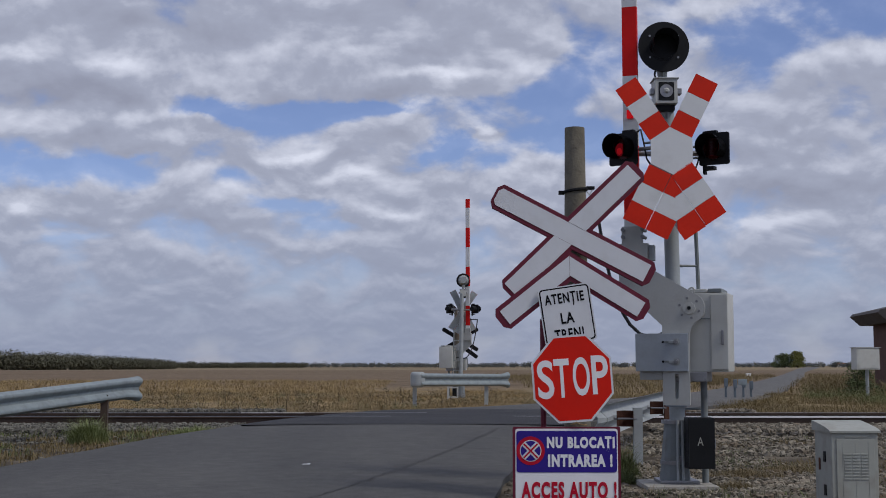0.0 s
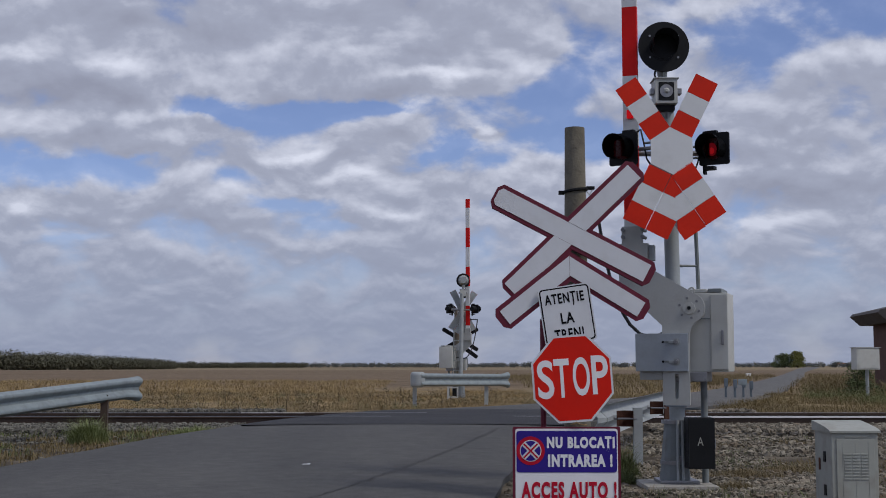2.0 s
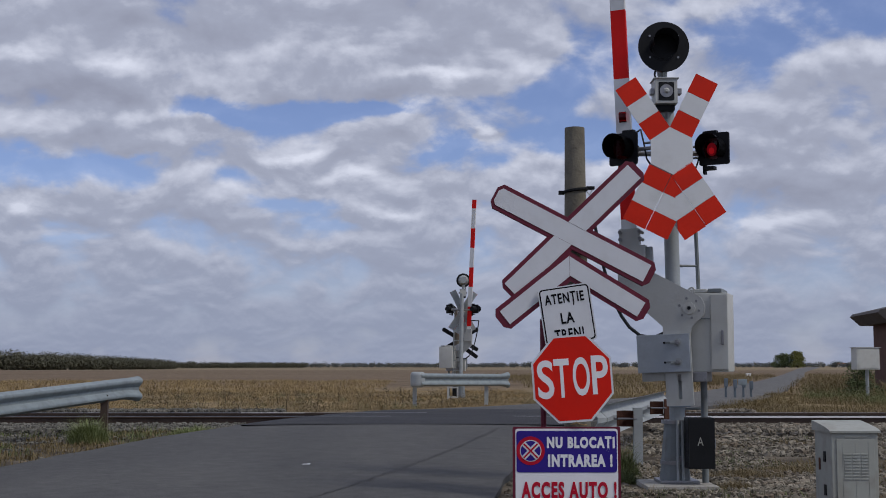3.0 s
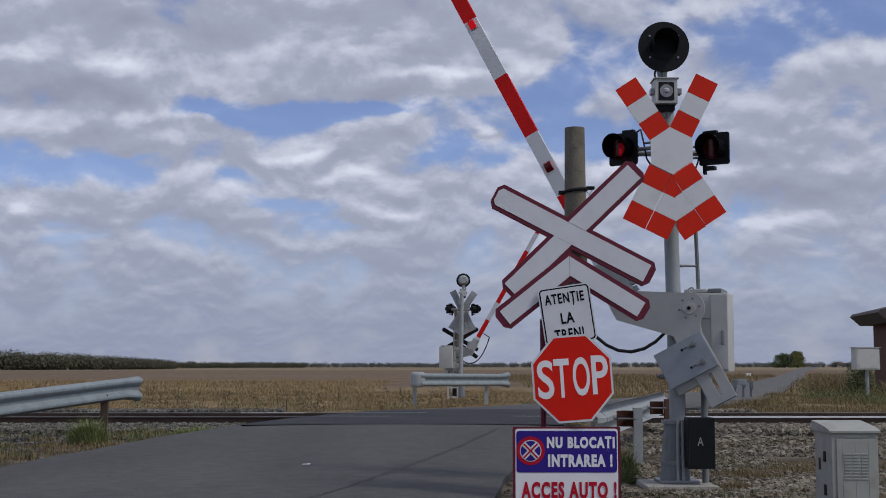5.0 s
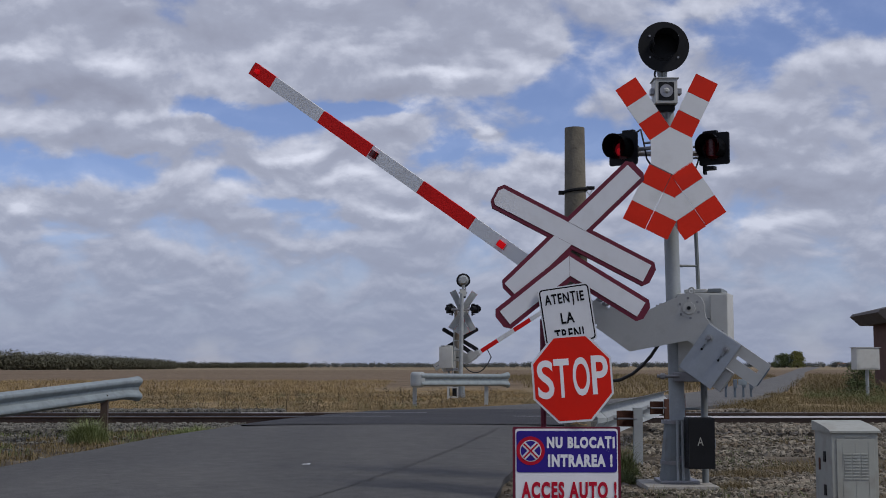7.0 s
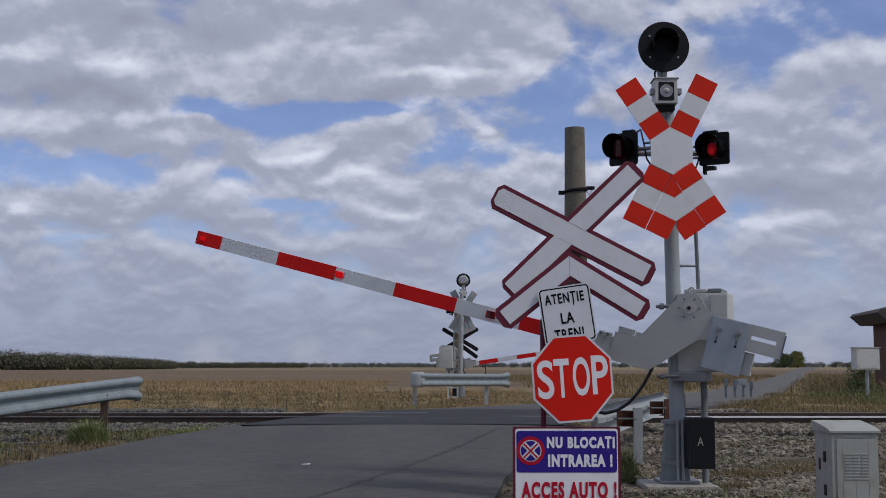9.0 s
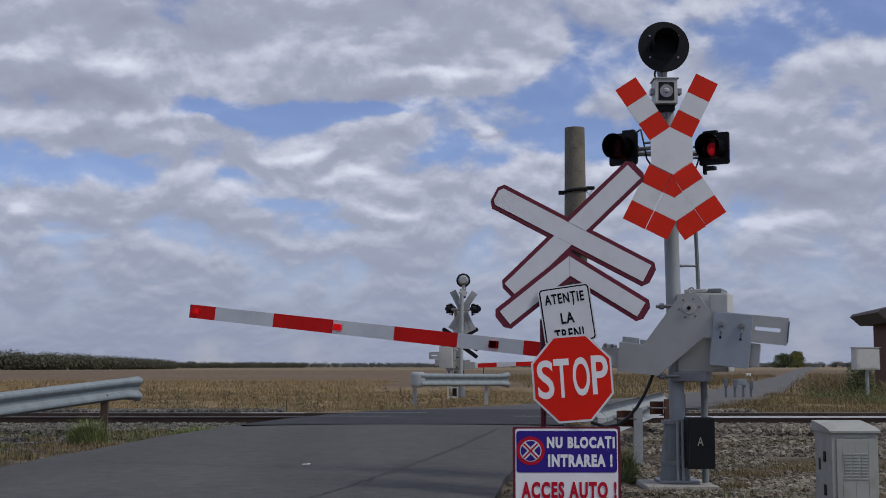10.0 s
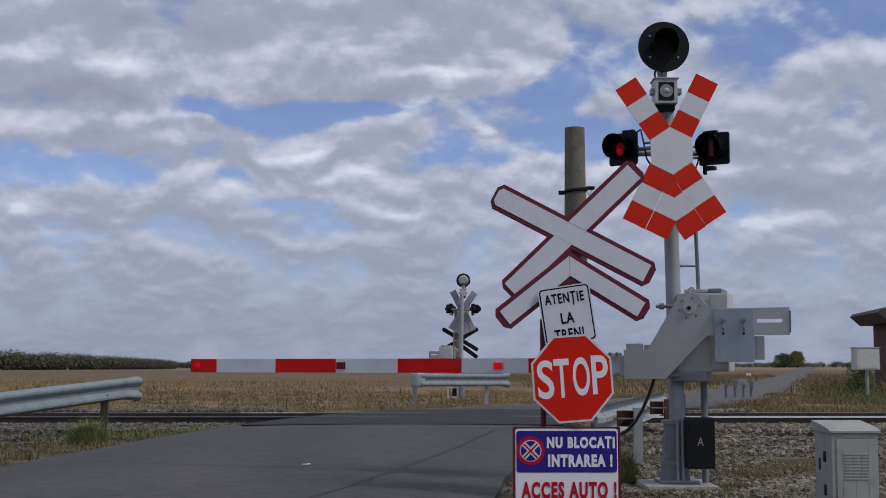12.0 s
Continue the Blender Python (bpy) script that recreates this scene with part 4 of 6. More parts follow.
def make_distance():
    tree_band("far_wood", [(-120, 255), (-95, 270), (-80, 300), (-72, 330)], [5.0, 4.4, 3.5, 2.5], 420, M["far_leaf"], "dark belt of trees beyond the field", 1, 14.0, 340, 0.036)
    tree_band("far_wood_edge", [(-110, 420), (-85, 480), (-60, 540)], [2.9, 2.6, 2.6], 220, M["far_leaf"], "dark belt of trees beyond the field", 5, 14.0, 260, 0.045)
    tree_band("far_tree_row", [(-110, 560), (0, 580), (120, 600), (270, 620)], [2.6, 2.4, 2.7, 2.9], 420, M["far_leaf_hazed"], "low row of trees on the horizon, haze put into its grey", 2, 60)
    tree_band("far_tree_row_back", [(-300, 900), (0, 920), (330, 920)], [4.0, 3.8, 4.6], 360, M["far_leaf"], "dark low row of trees on the horizon", 3, 60)
    make_bush("roadside_tree", pose(139.6, 500, 0, 0, 0, 20), (4.4, 3.4, 6.4), 70, 110, 0.2, M["leaf_yellow"], "round yellow-green tree beside the far road", "tree", 7)
    make_bush("roadside_tree", pose(135.2, 503, 0, 0, 0, 0), (6.4, 3.5, 5.4), 80, 100, 0.2, M["leaf"], "dark green tree beside the far road", "tree", 8)
    make_bush("shrub", pose(13.0, 39.5, 0), (0.75, 0.6, 0.95), 40, 90, 0.03, M["leaf"], "dark green shrub among tall grass by the hut", "shrub", 12)
    make_bush("far_tree", pose(92, 260, 0), (3.0, 2.5, 2.6), 44, 60, 0.26, M["far_leaf"], "dark tree on the horizon", "tree", 9)
    make_bush("far_tree", pose(97, 262, 0), (2.0, 2.5, 2.0), 40, 60, 0.26, M["far_leaf"], "dark tree on the horizon", "tree", 10)
    for x, y, s, a in ((292, 930, 0.7, 15), (302, 940, 0.6, -20), (318, 940, 0.6, 40)):
        t = thing("house", pose(x, y, 0, 0, 0, a), "small white far-off house with a tiled roof", "house", "far houses")
        part("wall", box(-4 * s, 4 * s, -3 * s, 3 * s, -0.2, 2.6 * s), M["house_white"], t)
        bm = bmesh.new()
        vs = [bm.verts.new(p) for p in ((-4.4 * s, -3.4 * s, 2.5 * s), (4.4 * s, -3.4 * s, 2.5 * s), (4.4 * s, 3.4 * s, 2.5 * s), (-4.4 * s, 3.4 * s, 2.5 * s), (-4.4 * s, 0, 4.0 * s), (4.4 * s, 0, 4.0 * s))]
        for q in ((0, 1, 5, 4), (2, 3, 4, 5), (0, 4, 3), (1, 2, 5), (3, 2, 1, 0)):
            bm.faces.new([vs[i] for i in q])
        part("roof", bm, M["house_roof"], t)
        for k in (-2, 1.2):
            part("window", box(k * s, (k + 1) * s, -3.05 * s, -2.95 * s, 0.9 * s, 2.0 * s), M["glass"], t)


# ---- guard rails ----
def beam_profile():
    """Half-metre W section: depth (towards the road) and height."""
    return [(0.0, 0.155), (0.02, 0.148), (0.075, 0.118), (0.083, 0.095), (0.075, 0.07), (0.02, 0.02), (0.02, -0.02), (0.075, -0.07), (0.083, -0.095), (0.075, -0.118), (0.02, -0.148), (0.0, -0.155)]


def beam_mesh(points, flare_start=False, flare_end=False):
    """Beam along points (x, y, z of its middle), bulging to its right-hand side; fishtail ends widen."""
    prof = beam_profile()
    bm = bmesh.new()
    rows = []
    n = len(points)
    for i, p in enumerate(points):
        a, b = Vector(points[max(0, i - 1)]), Vector(points[min(n - 1, i + 1)])
        d = (b - a).normalized()
        side = Vector((d.y, -d.x, 0)).normalized()
        k = 1.0
        rows.append(([Vector(p) + side * q + Vector((0, 0, h * k)) for q, h in prof], side))
    outer = [[bm.verts.new(v) for v in r] for r, s in rows]
    inner = [[bm.verts.new(v - s * 0.006) for v in r] for r, s in rows]
    m = len(prof)
    for k in range(n - 1):
        for i in range(m - 1):
            bm.faces.new((outer[k][i], outer[k + 1][i], outer[k + 1][i + 1], outer[k][i + 1]))
            bm.faces.new((inner[k][i], inner[k][i + 1], inner[k + 1][i + 1], inner[k + 1][i]))
        for i in (0, m - 1):
            bm.faces.new((outer[k][i], inner[k][i], inner[k + 1][i], outer[k + 1][i]))
    for k in (0, n - 1):
        for i in range(m - 1):
            bm.faces.new((outer[k][i], outer[k][i + 1], inner[k][i + 1], inner[k][i]))
    return bm


def fishtail(p, d, flip=1.0, spread=0.075, length=0.28, curl=0.05):
    """The flared end shoe of a beam at p, along the flat direction d."""
    prof = beam_profile()
    d = Vector((d[0], d[1], 0)).normalized()
    side = Vector((d.y, -d.x, 0)) * flip
    bm = bmesh.new()
    rows = []
    for k in range(7):
        t = k / 6
        grow = 1 + spread / 0.155 * t * t
        rows.append([Vector(p) + d * (length * t - 0.02) + side * (q + 0.006 + curl * t * t) + Vector((0, 0, h * grow)) for q, h in prof])
    outer = [[bm.verts.new(v) for v in r] for r in rows]
    inner = [[bm.verts.new(v - side * 0.006) for v in r] for r in rows]
    for grid in (outer, inner):
        for a, b in zip(grid, grid[1:]):
            for i in range(len(prof) - 1):
                bm.faces.new((a[i], b[i], b[i + 1], a[i + 1]))
    for i in range(len(prof) - 1):
        bm.faces.new((outer[-1][i], outer[-1][i + 1], inner[-1][i + 1], inner[-1][i]))
    for a, b, c, e in zip(outer, outer[1:], inner, inner[1:]):
        for i in (0, -1):
            bm.faces.new((a[i], b[i], e[i], c[i]))
    return bm


def sigma_post(x, y, z0, z1, w=0.1, d=0.06):
    bm = box(x - w / 2, x + w / 2, y - 0.004, y + 0.004, z0, z1)
    box(x - w / 2, x - w / 2 + 0.007, y, y + d, z0, z1, bm=bm)
    box(x + w / 2 - 0.007, x + w / 2, y, y + d, z0, z1, bm=bm)
    return bm


def make_guard_rails():
    # west of the near road, its bulging side to the road
    t = thing("guard_rail", pose(0, 0, 0), "dull galvanised steel guard rail with a flared end on rusty posts", "guard rail", "guard rails")
    line = [(-6.35 + 1.68 * k / 9, 13.0 + 5.6 * k / 9, 0.345 + 0.295 * k / 9) for k in range(10)]
    part("beam", beam_mesh(line), M["dull_zinc"], t, smooth=True)
    part("end_shoe", fishtail(line[-1], (1.68, 5.6), 1.0, 0.032, 0.30, 0.07), M["dull_zinc"], t, "flared galvanised end", True)
    for y in (14.2, 18.05):
        x = -6.35 + 1.68 * (y - 13.0) / 5.6
        part("post", sigma_post(x + 0.03, y + 0.02, -0.1, 0.30 + 0.0527 * (y - 13.0)), M["rail_side"], t, "dark rusty steel post")
    # beyond the barrier on the other side of the lane, seen from behind
    t = thing("guard_rail", pose(0, 0, 0), "galvanised guard rail on grey posts with rusty spacers", "guard rail", "guard rails")
    line = [(3.35 - 1.75 * k / 7, 18.9 - 6.6 * k / 7, 0.46) for k in range(8)]
    part("beam", beam_mesh(line), M["galvanised"], t, smooth=True)
    part("end_shoe", fishtail(line[-1], (-1.75, -6.6), 1.0, 0.04), M["galvanised"], t, "flared galvanised end", True)
    for y, mat_name, w in ((12.75, "galvanised", 0.09), (16.0, "rust", 0.06), (18.7, "rust", 0.06)):
        x = 3.35 - 1.75 * (18.9 - y) / 6.6 + 0.17
        part("post", sigma_post(x + 0.06, y, -0.1, 0.56, w), M[mat_name], t)
        # open drum-shaped spacer of rusty sheet
        bm = bmesh.new()
        rows = []
        for k in range(13):
            q = radians(-20 + 220 * k / 12)
            rows.append([bm.verts.new((x - 0.07 + 0.085 * math.cos(q), y + 0.07 * math.sin(q), z)) for z in (0.37, 0.53)])
        for p, q in zip(rows, rows[1:]):
            bm.faces.new((p[0], q[0], q[1], p[1]))
        bmesh.ops.solidify(bm, geom=bm.faces[:], thickness=0.006)
        part("spacer", bm, M["rust"], t, "rusty curved spacer", True)
        part("spacer_bolt", rod((x - 0.19, y, 0.45), (x + 0.05, y, 0.45), 0.010, n=6), M["steel"], t)
    # at the far side of the crossing
    t = thing("guard_rail", pose(0, 0, 0), "short galvanised guard rail with a rounded end", "guard rail", "guard rails")
    line = [(-0.55 + 2.0 * k / 5, 30.2 + 2.3 * k / 5, 0.64 - 0.03 * k / 5) for k in range(6)]
    part("beam", beam_mesh(line), M["dull_zinc"], t, smooth=True)
    part("end_shoe", fishtail(line[-1], (2.0, 2.3), 1.0, 0.05), M["dull_zinc"], t, "flared galvanised end", True)
    bm = rod((-0.60, 30.32, 0.46), (-0.60, 30.32, 0.83), 0.175, n=24)
    rims = [e for e in bm.edges if abs(e.verts[0].co.z - e.verts[1].co.z) < 0.001]
    bmesh.ops.bevel(bm, geom=rims, offset=0.09, segments=4, affect="EDGES", profile=0.6)
    part("rounded_end", bm, M["galvanised"], t, "rounded pale end wrap", True)
    for x, y in ((-0.68, 30.5), (1.10, 32.2)):
        part("post", sigma_post(x, y + 0.05, -0.1, 0.60), M["galvanised"], t)
    # beside the far road
    t = thing("guard_rail", pose(0, 0, 0), "short guard rail with blue-grey posts beside the far road", "guard rail", "guard rails")
    for x, y, z1, w in ((8.22, 37.0, 0.60, 0.05), (8.44, 36.8, 0.57, 0.06), (8.78, 37.2, 0.58, 0.05), (9.05, 37.4, 0.52, 0.05)):
        part("post", sigma_post(x, y, -0.1, z1, w, 0.06), M["blue_grey"], t)
        part("spacer", box(x - 0.055, x + 0.055, y - 0.07, y - 0.006, z1 - 0.24, z1 + 0.01, 0.02), M["blue_grey"], t)
    part("beam", box(8.58, 8.84, 36.98, 37.03, 0.42, 0.58, 0.015), M["dull_zinc"], t, "short stub of grey beam")
    bm = box(-0.2, 0.2, -0.14, 0.14, -0.03, 0.30, 0.06)
    solid("marker_stone", bm, M["white_paint"], "small whitewashed marker stone beside the far road", "marker stone", m=pose(26.4, 110, 0, 0, 0, 12))


make_ground()
make_road()
make_track()
make_distance()
make_guard_rails()


# ---- crossing signals ----
def striped_cross(t, cx, cz, y, w=0.2):
    """A red and white St Andrew's cross with a second chevron under it; every coloured field is a panel."""
    arms = (63.4, 123.6, 243.4, 303.6)
    bands = ((0.172, 0.335, "red_paint"), (0.335, 0.505, "white_paint"), (0.505, 0.675, "red_paint"))
    hexagon = disc(cx, cz, 3.0, 40)
    for a in arms:
        hexagon = clip(hexagon, cx + 0.172 * math.cos(radians(a)), cz + 0.172 * math.sin(radians(a)), -math.cos(radians(a)), -math.sin(radians(a)))
    hexagon = clip(clip(hexagon, cx - 0.172, cz, 1, 0), cx + 0.172, cz, -1, 0)
    part("panel", plate(hexagon, y, y + 0.008), M["white_paint"], t, "white middle field")
    for a in arms:
        upper = a < 180
        for d0, d1, m in bands:
            poly = strip(cx if upper else cx - 0.018, cz, a, d0 + 0.001, d1 - 0.001, -w / 2, w / 2)
            # neighbouring arms meet on the middle line
            sgn = 1 if math.cos(radians(a)) > 0 else -1
            poly = clip(poly, cx, cz, 0.998 * sgn, 0.061 * sgn)
            if len(poly) > 2:
                part("panel", plate(poly, y, y + 0.008), M[m], t)
    for a, sign in ((243.4, 1), (303.6, -1)):
        lo, hi = (w / 2 - 0.002, 0.295) if sign > 0 else (-0.32, -w / 2 - 0.010)
        for d0, d1, m in bands:
            poly = strip(cx - 0.010, cz, a, d0 + 0.001, d1 - 0.001, lo, hi)
            poly = clip(poly, cx, cz, -0.998 * sign, -0.061 * sign)
            if len(poly) > 2:
                part("panel", plate(poly, y + 0.002, y + 0.010), M[m], t)
    for a in arms:
        part("back", plate(clip(strip(cx if a < 180 else cx - 0.018, cz, a, 0.05, 0.672, -w / 2 + 0.003, w / 2 - 0.003), cx, cz, 1 if math.cos(radians(a)) > 0 else -1, 0), y + 0.0105, y + 0.0118), M["galvanised"], t, "bare grey back of the cross")
    for a, sign in ((243.4, 1), (303.6, -1)):
        lo, hi = (w / 2 + 0.006, 0.293) if sign > 0 else (-0.318, -w / 2 - 0.012)
        part("back", plate(clip(strip(cx - 0.010, cz, a, 0.18, 0.672, lo, hi), cx, cz, -sign, 0), y + 0.0125, y + 0.0135), M["galvanised"], t, "bare grey back of the chevron")
    for a in (63.4, 123.6):
        part("stiffener", plate(strip(cx, cz, a, -0.6, 0.6, -0.025, 0.025), y + 0.012 + (0.02 if a > 90 else 0), y + 0.03 + (0.02 if a > 90 else 0)), M["galvanised"], t)


def flashing_lamp(t, cx, cz, y, yaw, hood_flip):
    """Round red lamp on a square back board, deep hood; an added shutter turns round its bulb to imitate flashing."""
    lamp = part("lamp", rod((0, 0.02, 0), (0, 0.20, 0), 0.105, 0.085, 20), M["black"], t, "black lamp housing", True)
    lamp.matrix_local = pose(cx, y, cz, 0, 0, yaw) @ Matrix.Scale(0.87, 4)
    bm = plate(rounded(-0.15, 0.15, -0.155, 0.155, 0.02), 0.0, 0.02)
    part("back_board", bm, M["black"], lamp)
    # hood: an open tube, longer above
    bm = bmesh.new()
    rows = []
    for k in range(19):
        a = radians(-50 + 280 * k / 18)
        reach = -0.22 + 0.05 * (1 - math.sin(a)) / 2
        rows.append((bm.verts.new((0.118 * math.cos(a), 0.0, 0.118 * math.sin(a))), bm.verts.new((0.122 * math.cos(a), reach, 0.122 * math.sin(a)))))
    for a, b in zip(rows, rows[1:]):
        bm.faces.new((a[0], b[0], b[1], a[1]))
    bmesh.ops.solidify(bm, geom=bm.faces[:], thickness=0.005)
    part("hood", bm, M["black"], lamp, smooth=True)
    part("lens", plate(disc(0, 0, 0.102), -0.012, 0.004), M["lens_red"], lamp, "dark red glass lens")
    # added glowing body imitates the soft fall-off of light round the bulb
    bm = bmesh.new()
    bmesh.ops.create_icosphere(bm, subdivisions=2, radius=0.050, matrix=Matrix.Translation((0, -0.062, -0.015)) @ Matrix.Diagonal((1, 0.6, 1.3, 1)))
    part("globe", bm, M["globe"], lamp, "added dim red body standing for the glow round the bulb", True)
    bm = bmesh.new()
    bmesh.ops.create_icosphere(bm, subdivisions=2, radius=0.030, matrix=Matrix.Translation((0.004, -0.078, -0.03)) @ Matrix.Diagonal((1, 0.7, 1.2, 1)))
    part("bulb", bm, M["bulb"], lamp, "glowing red bulb", True)
    # added shutter, no real part: it hides the bulb between flashes
    bm = bmesh.new()
    rows = []
    for k in range(13):
        a = radians(155 + 230 * k / 12)
        rows.append([bm.verts.new((0.060 * math.cos(a), 0.060 * math.sin(a), z)) for z in (-0.085, 0.07)])
    for a, b in zip(rows, rows[1:]):
        bm.faces.new((a[0], b[0], b[1], a[1]))
    bmesh.ops.solidify(bm, geom=bm.faces[:], thickness=0.003)
    sh = part("shutter", bm, M["lens_red"], lamp, "added dark shutter that imitates the flashing", True)
    sh.matrix_local = pose(0, -0.062, 0)
    part("bracket", rod((hood_flip * 0.12, 0.1, 0.0), (hood_flip * 0.32, 0.12, 0.0), 0.02, n=10), M["steel"], lamp)
    bm = tube([(hood_flip * 0.06, 0.1, 0.15), (hood_flip * 0.14, 0.1, 0.19), (hood_flip * 0.17, 0.1, 0.06), (hood_flip * 0.2, 0.1, -0.1), (hood_flip * 0.25, 0.12, -0.19)], 0.009, 6)
    part("wire", bm, M["cable"], lamp)
    # hinge lug on top, latch bracket below, cable gland
    part("hinge", box(-hood_flip * 0.02, hood_flip * 0.10, 0.02, 0.075, 0.155, 0.185, 0.005), M["black"], lamp)
    part("latch", box(hood_flip * 0.0, hood_flip * 0.11, -0.02, 0.07, -0.20, -0.165, 0.006), M["black"], lamp)
    part("latch_arm", box(hood_flip * 0.09, hood_flip * 0.115, 0.0, 0.05, -0.24, -0.15, 0.005), M["black"], lamp)
    part("gland", rod((hood_flip * 0.06, 0.1, 0.08), (hood_flip * 0.06, 0.1, 0.16), 0.018, n=8), M["black"], lamp)
    for k in (-1, 1):
        part("bolt", rod((hood_flip * 0.17, 0.11, 0.055 * k), (hood_flip * 0.25, 0.11, 0.055 * k), 0.012, n=8), M["steel"], lamp)
    return lamp


def make_signal(m, label):
    """Warning-light mast; local x right, y away from the road user, z up."""
    t = thing("crossing_signal", m, label, "crossing signal", "crossing signals")
    lean = -0.028
    part("pole", rod((0.02, 0, 0.4), (lean, 0, 3.25), 0.066, 0.058, 20), M["galvanised"], t, "galvanised steel pole", True)
    bm = rod((-0.01, 0, 0.02), (0.0, 0, 0.53), 0.13, 0.09, 12)
    part("base_column", bm, M["base_grey"], t, "grey tapered base column")
    for z in (0.17, 0.5):
        part("clamp", rod((0, 0, z), (0, 0, z + 0.03), 0.14 - 0.05 * z, n=14), M["steel"], t)
    part("conduit", rod((-0.012, -0.155, 0.02), (-0.006, -0.125, 0.53), 0.013, n=8), M["galvanised"], t)
    part("conduit", rod((0.030, -0.155, 0.02), (0.034, -0.125, 0.53), 0.013, n=8), M["galvanised"], t)
    part("base_flange", box(-0.16, 0.16, -0.17, 0.17, 0.02, 0.045, 0.006), M["steel"], t)
    # round black target lamp on top
    top = part("target_lamp", plate(disc(-0.07, 3.655, 0.215, 40), -0.14, -0.12, 0.004), M["black"], t, "round black target board", False)
    part("ring", rod((-0.07, -0.145, 3.655), (-0.07, -0.13, 3.655), 0.12, n=28), M["black"], top)
    bm = bmesh.new()
    rows = []
    for k in range(17):
        a = radians(-20 + 220 * k / 16)
        rows.append((bm.verts.new((-0.07 + 0.115 * math.cos(a), -0.142, 3.65 + 0.115 * math.sin(a))), bm.verts.new((-0.085 + 0.105 * math.cos(a), -0.36, 3.655 + 0.105 * math.sin(a)))))
    for a, b in zip(rows, rows[1:]):
        bm.faces.new((a[0], b[0], b[1], a[1]))
    bmesh.ops.solidify(bm, geom=bm.faces[:], thickness=0.004)
    part("hood", bm, M["black"], top, smooth=True)
    part("lens", rod((-0.07, -0.150, 3.65), (-0.07, -0.144, 3.65), 0.10, n=24), M["black"], top, "dark lens")
    part("housing", rod((-0.07, -0.12, 3.655), (-0.07, 0.08, 3.655), 0.16, 0.10, 24), M["galvanised"], top, "grey lamp housing", True)
    for a in (38, 142, 218, 322):
        x, z = -0.07 + 0.15 * math.cos(radians(a)), 3.655 + 0.15 * math.sin(radians(a))
        part("bolt", rod((x, -0.147, z), (x, -0.14, z), 0.009, n=8), M["steel"], top)
    part("neck", rod((-0.06, -0.02, 3.36), (-0.07, -0.02, 3.50), 0.032, 0.05, 12), M["galvanised"], t)
    part("wire", tube([(-0.13, -0.08, 3.48), (-0.145, -0.10, 3.42), (-0.12, -0.09, 3.37)], 0.009, 6), M["cable"], t)
    # square loudspeaker
    horn = part("horn_box", box(-0.155, 0.035, -0.17, 0.02, 3.165, 3.375, 0.008), M["grey_paint"], t, "grey square loudspeaker box")
    part("frame", plate(rounded(-0.125, 0.005, 3.19, 3.345, 0.01), -0.174, -0.168), M["black"], horn)
    part("cone", rod((-0.06, -0.178, 3.27), (-0.06, -0.174, 3.27), 0.055, n=24), M["steel"], horn)
    part("dome", rod((-0.06, -0.20, 3.27), (-0.06, -0.178, 3.27), 0.012, 0.025, 16), M["grey_paint"], horn)
    part("shade", box(-0.165, 0.045, -0.18, 0.03, 3.375, 3.383), M["grey_paint"], horn)
    for x0, x1 in ((-0.185, -0.155), (0.035, 0.075)):
        part("clip", box(x0, x1, -0.14, -0.06, 3.25, 3.30, 0.006), M["steel"], horn)
    part("bracket", box(-0.14, 0.02, -0.12, 0.03, 3.115, 3.16, 0.008), M["black"], t)
    part("bracket_rib", tube([(-0.04, -0.05, 3.12), (-0.02, -0.02, 2.95)], 0.02, 8), M["steel"], t)
    striped_cross(t, -0.049, 2.738, -0.31)
    for z in (2.56, 2.92):
        part("cross_clamp", box(-0.09, 0.07, -0.27, 0.03, z - 0.02, z + 0.02, 0.004), M["steel"], t)
    part("crossbar", rod((-0.42, -0.06, 2.755), (0.30, -0.06, 2.755), 0.022, n=10), M["steel"], t)
    flashing_lamp(t, -0.425, 2.782, -0.14, -36, 1)
    flashing_lamp(t, 0.335, 2.785, -0.14, -32, -1)
    # climbing stile beside the pole
    ladder = part("ladder", rod((0.268, 0.10, 0.35), (0.216, 0.10, 2.2), 0.017, n=8), M["base_grey"], t, "thin grey ladder stile")
    for k in range(6):
        z = 0.62 + 0.3 * k
        part("rung", rod((0.04 - 0.02 * k / 5, 0.05, z), (0.262 - 0.035 * k / 5, 0.10, z), 0.010, n=8), M["base_grey"], ladder)
    for z in (0.7, 1.82):
        part("strut", rod((0.02, 0.03, z), (0.10, 0.10, z), 0.012, n=8), M["base_grey"], ladder)
    # cable box low on the pole
    ab = part("cable_box", box(0.045, 0.265, -0.30, -0.13, 0.15, 0.56, 0.012), M["black"], t, "black cable box")
    part("letter", lettering("A", 0.145, 0.37, 0.048, 0.068, -0.3035, 0.0015), M["old_paint"], ab, "white letter A")
    part("hinge", rod((0.05, -0.305, 0.17), (0.05, -0.305, 0.54), 0.006, n=6), M["black"], ab)
    part("hasp", box(0.255, 0.272, -0.29, -0.27, 0.31, 0.39, 0.003), M["steel"], ab)
    part("box_bracket", box(-0.02, 0.06, -0.15, -0.08, 0.2, 0.24), M["steel"], t)
    return t


# ---- barrier ----
THETA = 19.5
ARM_DROP = -0.468


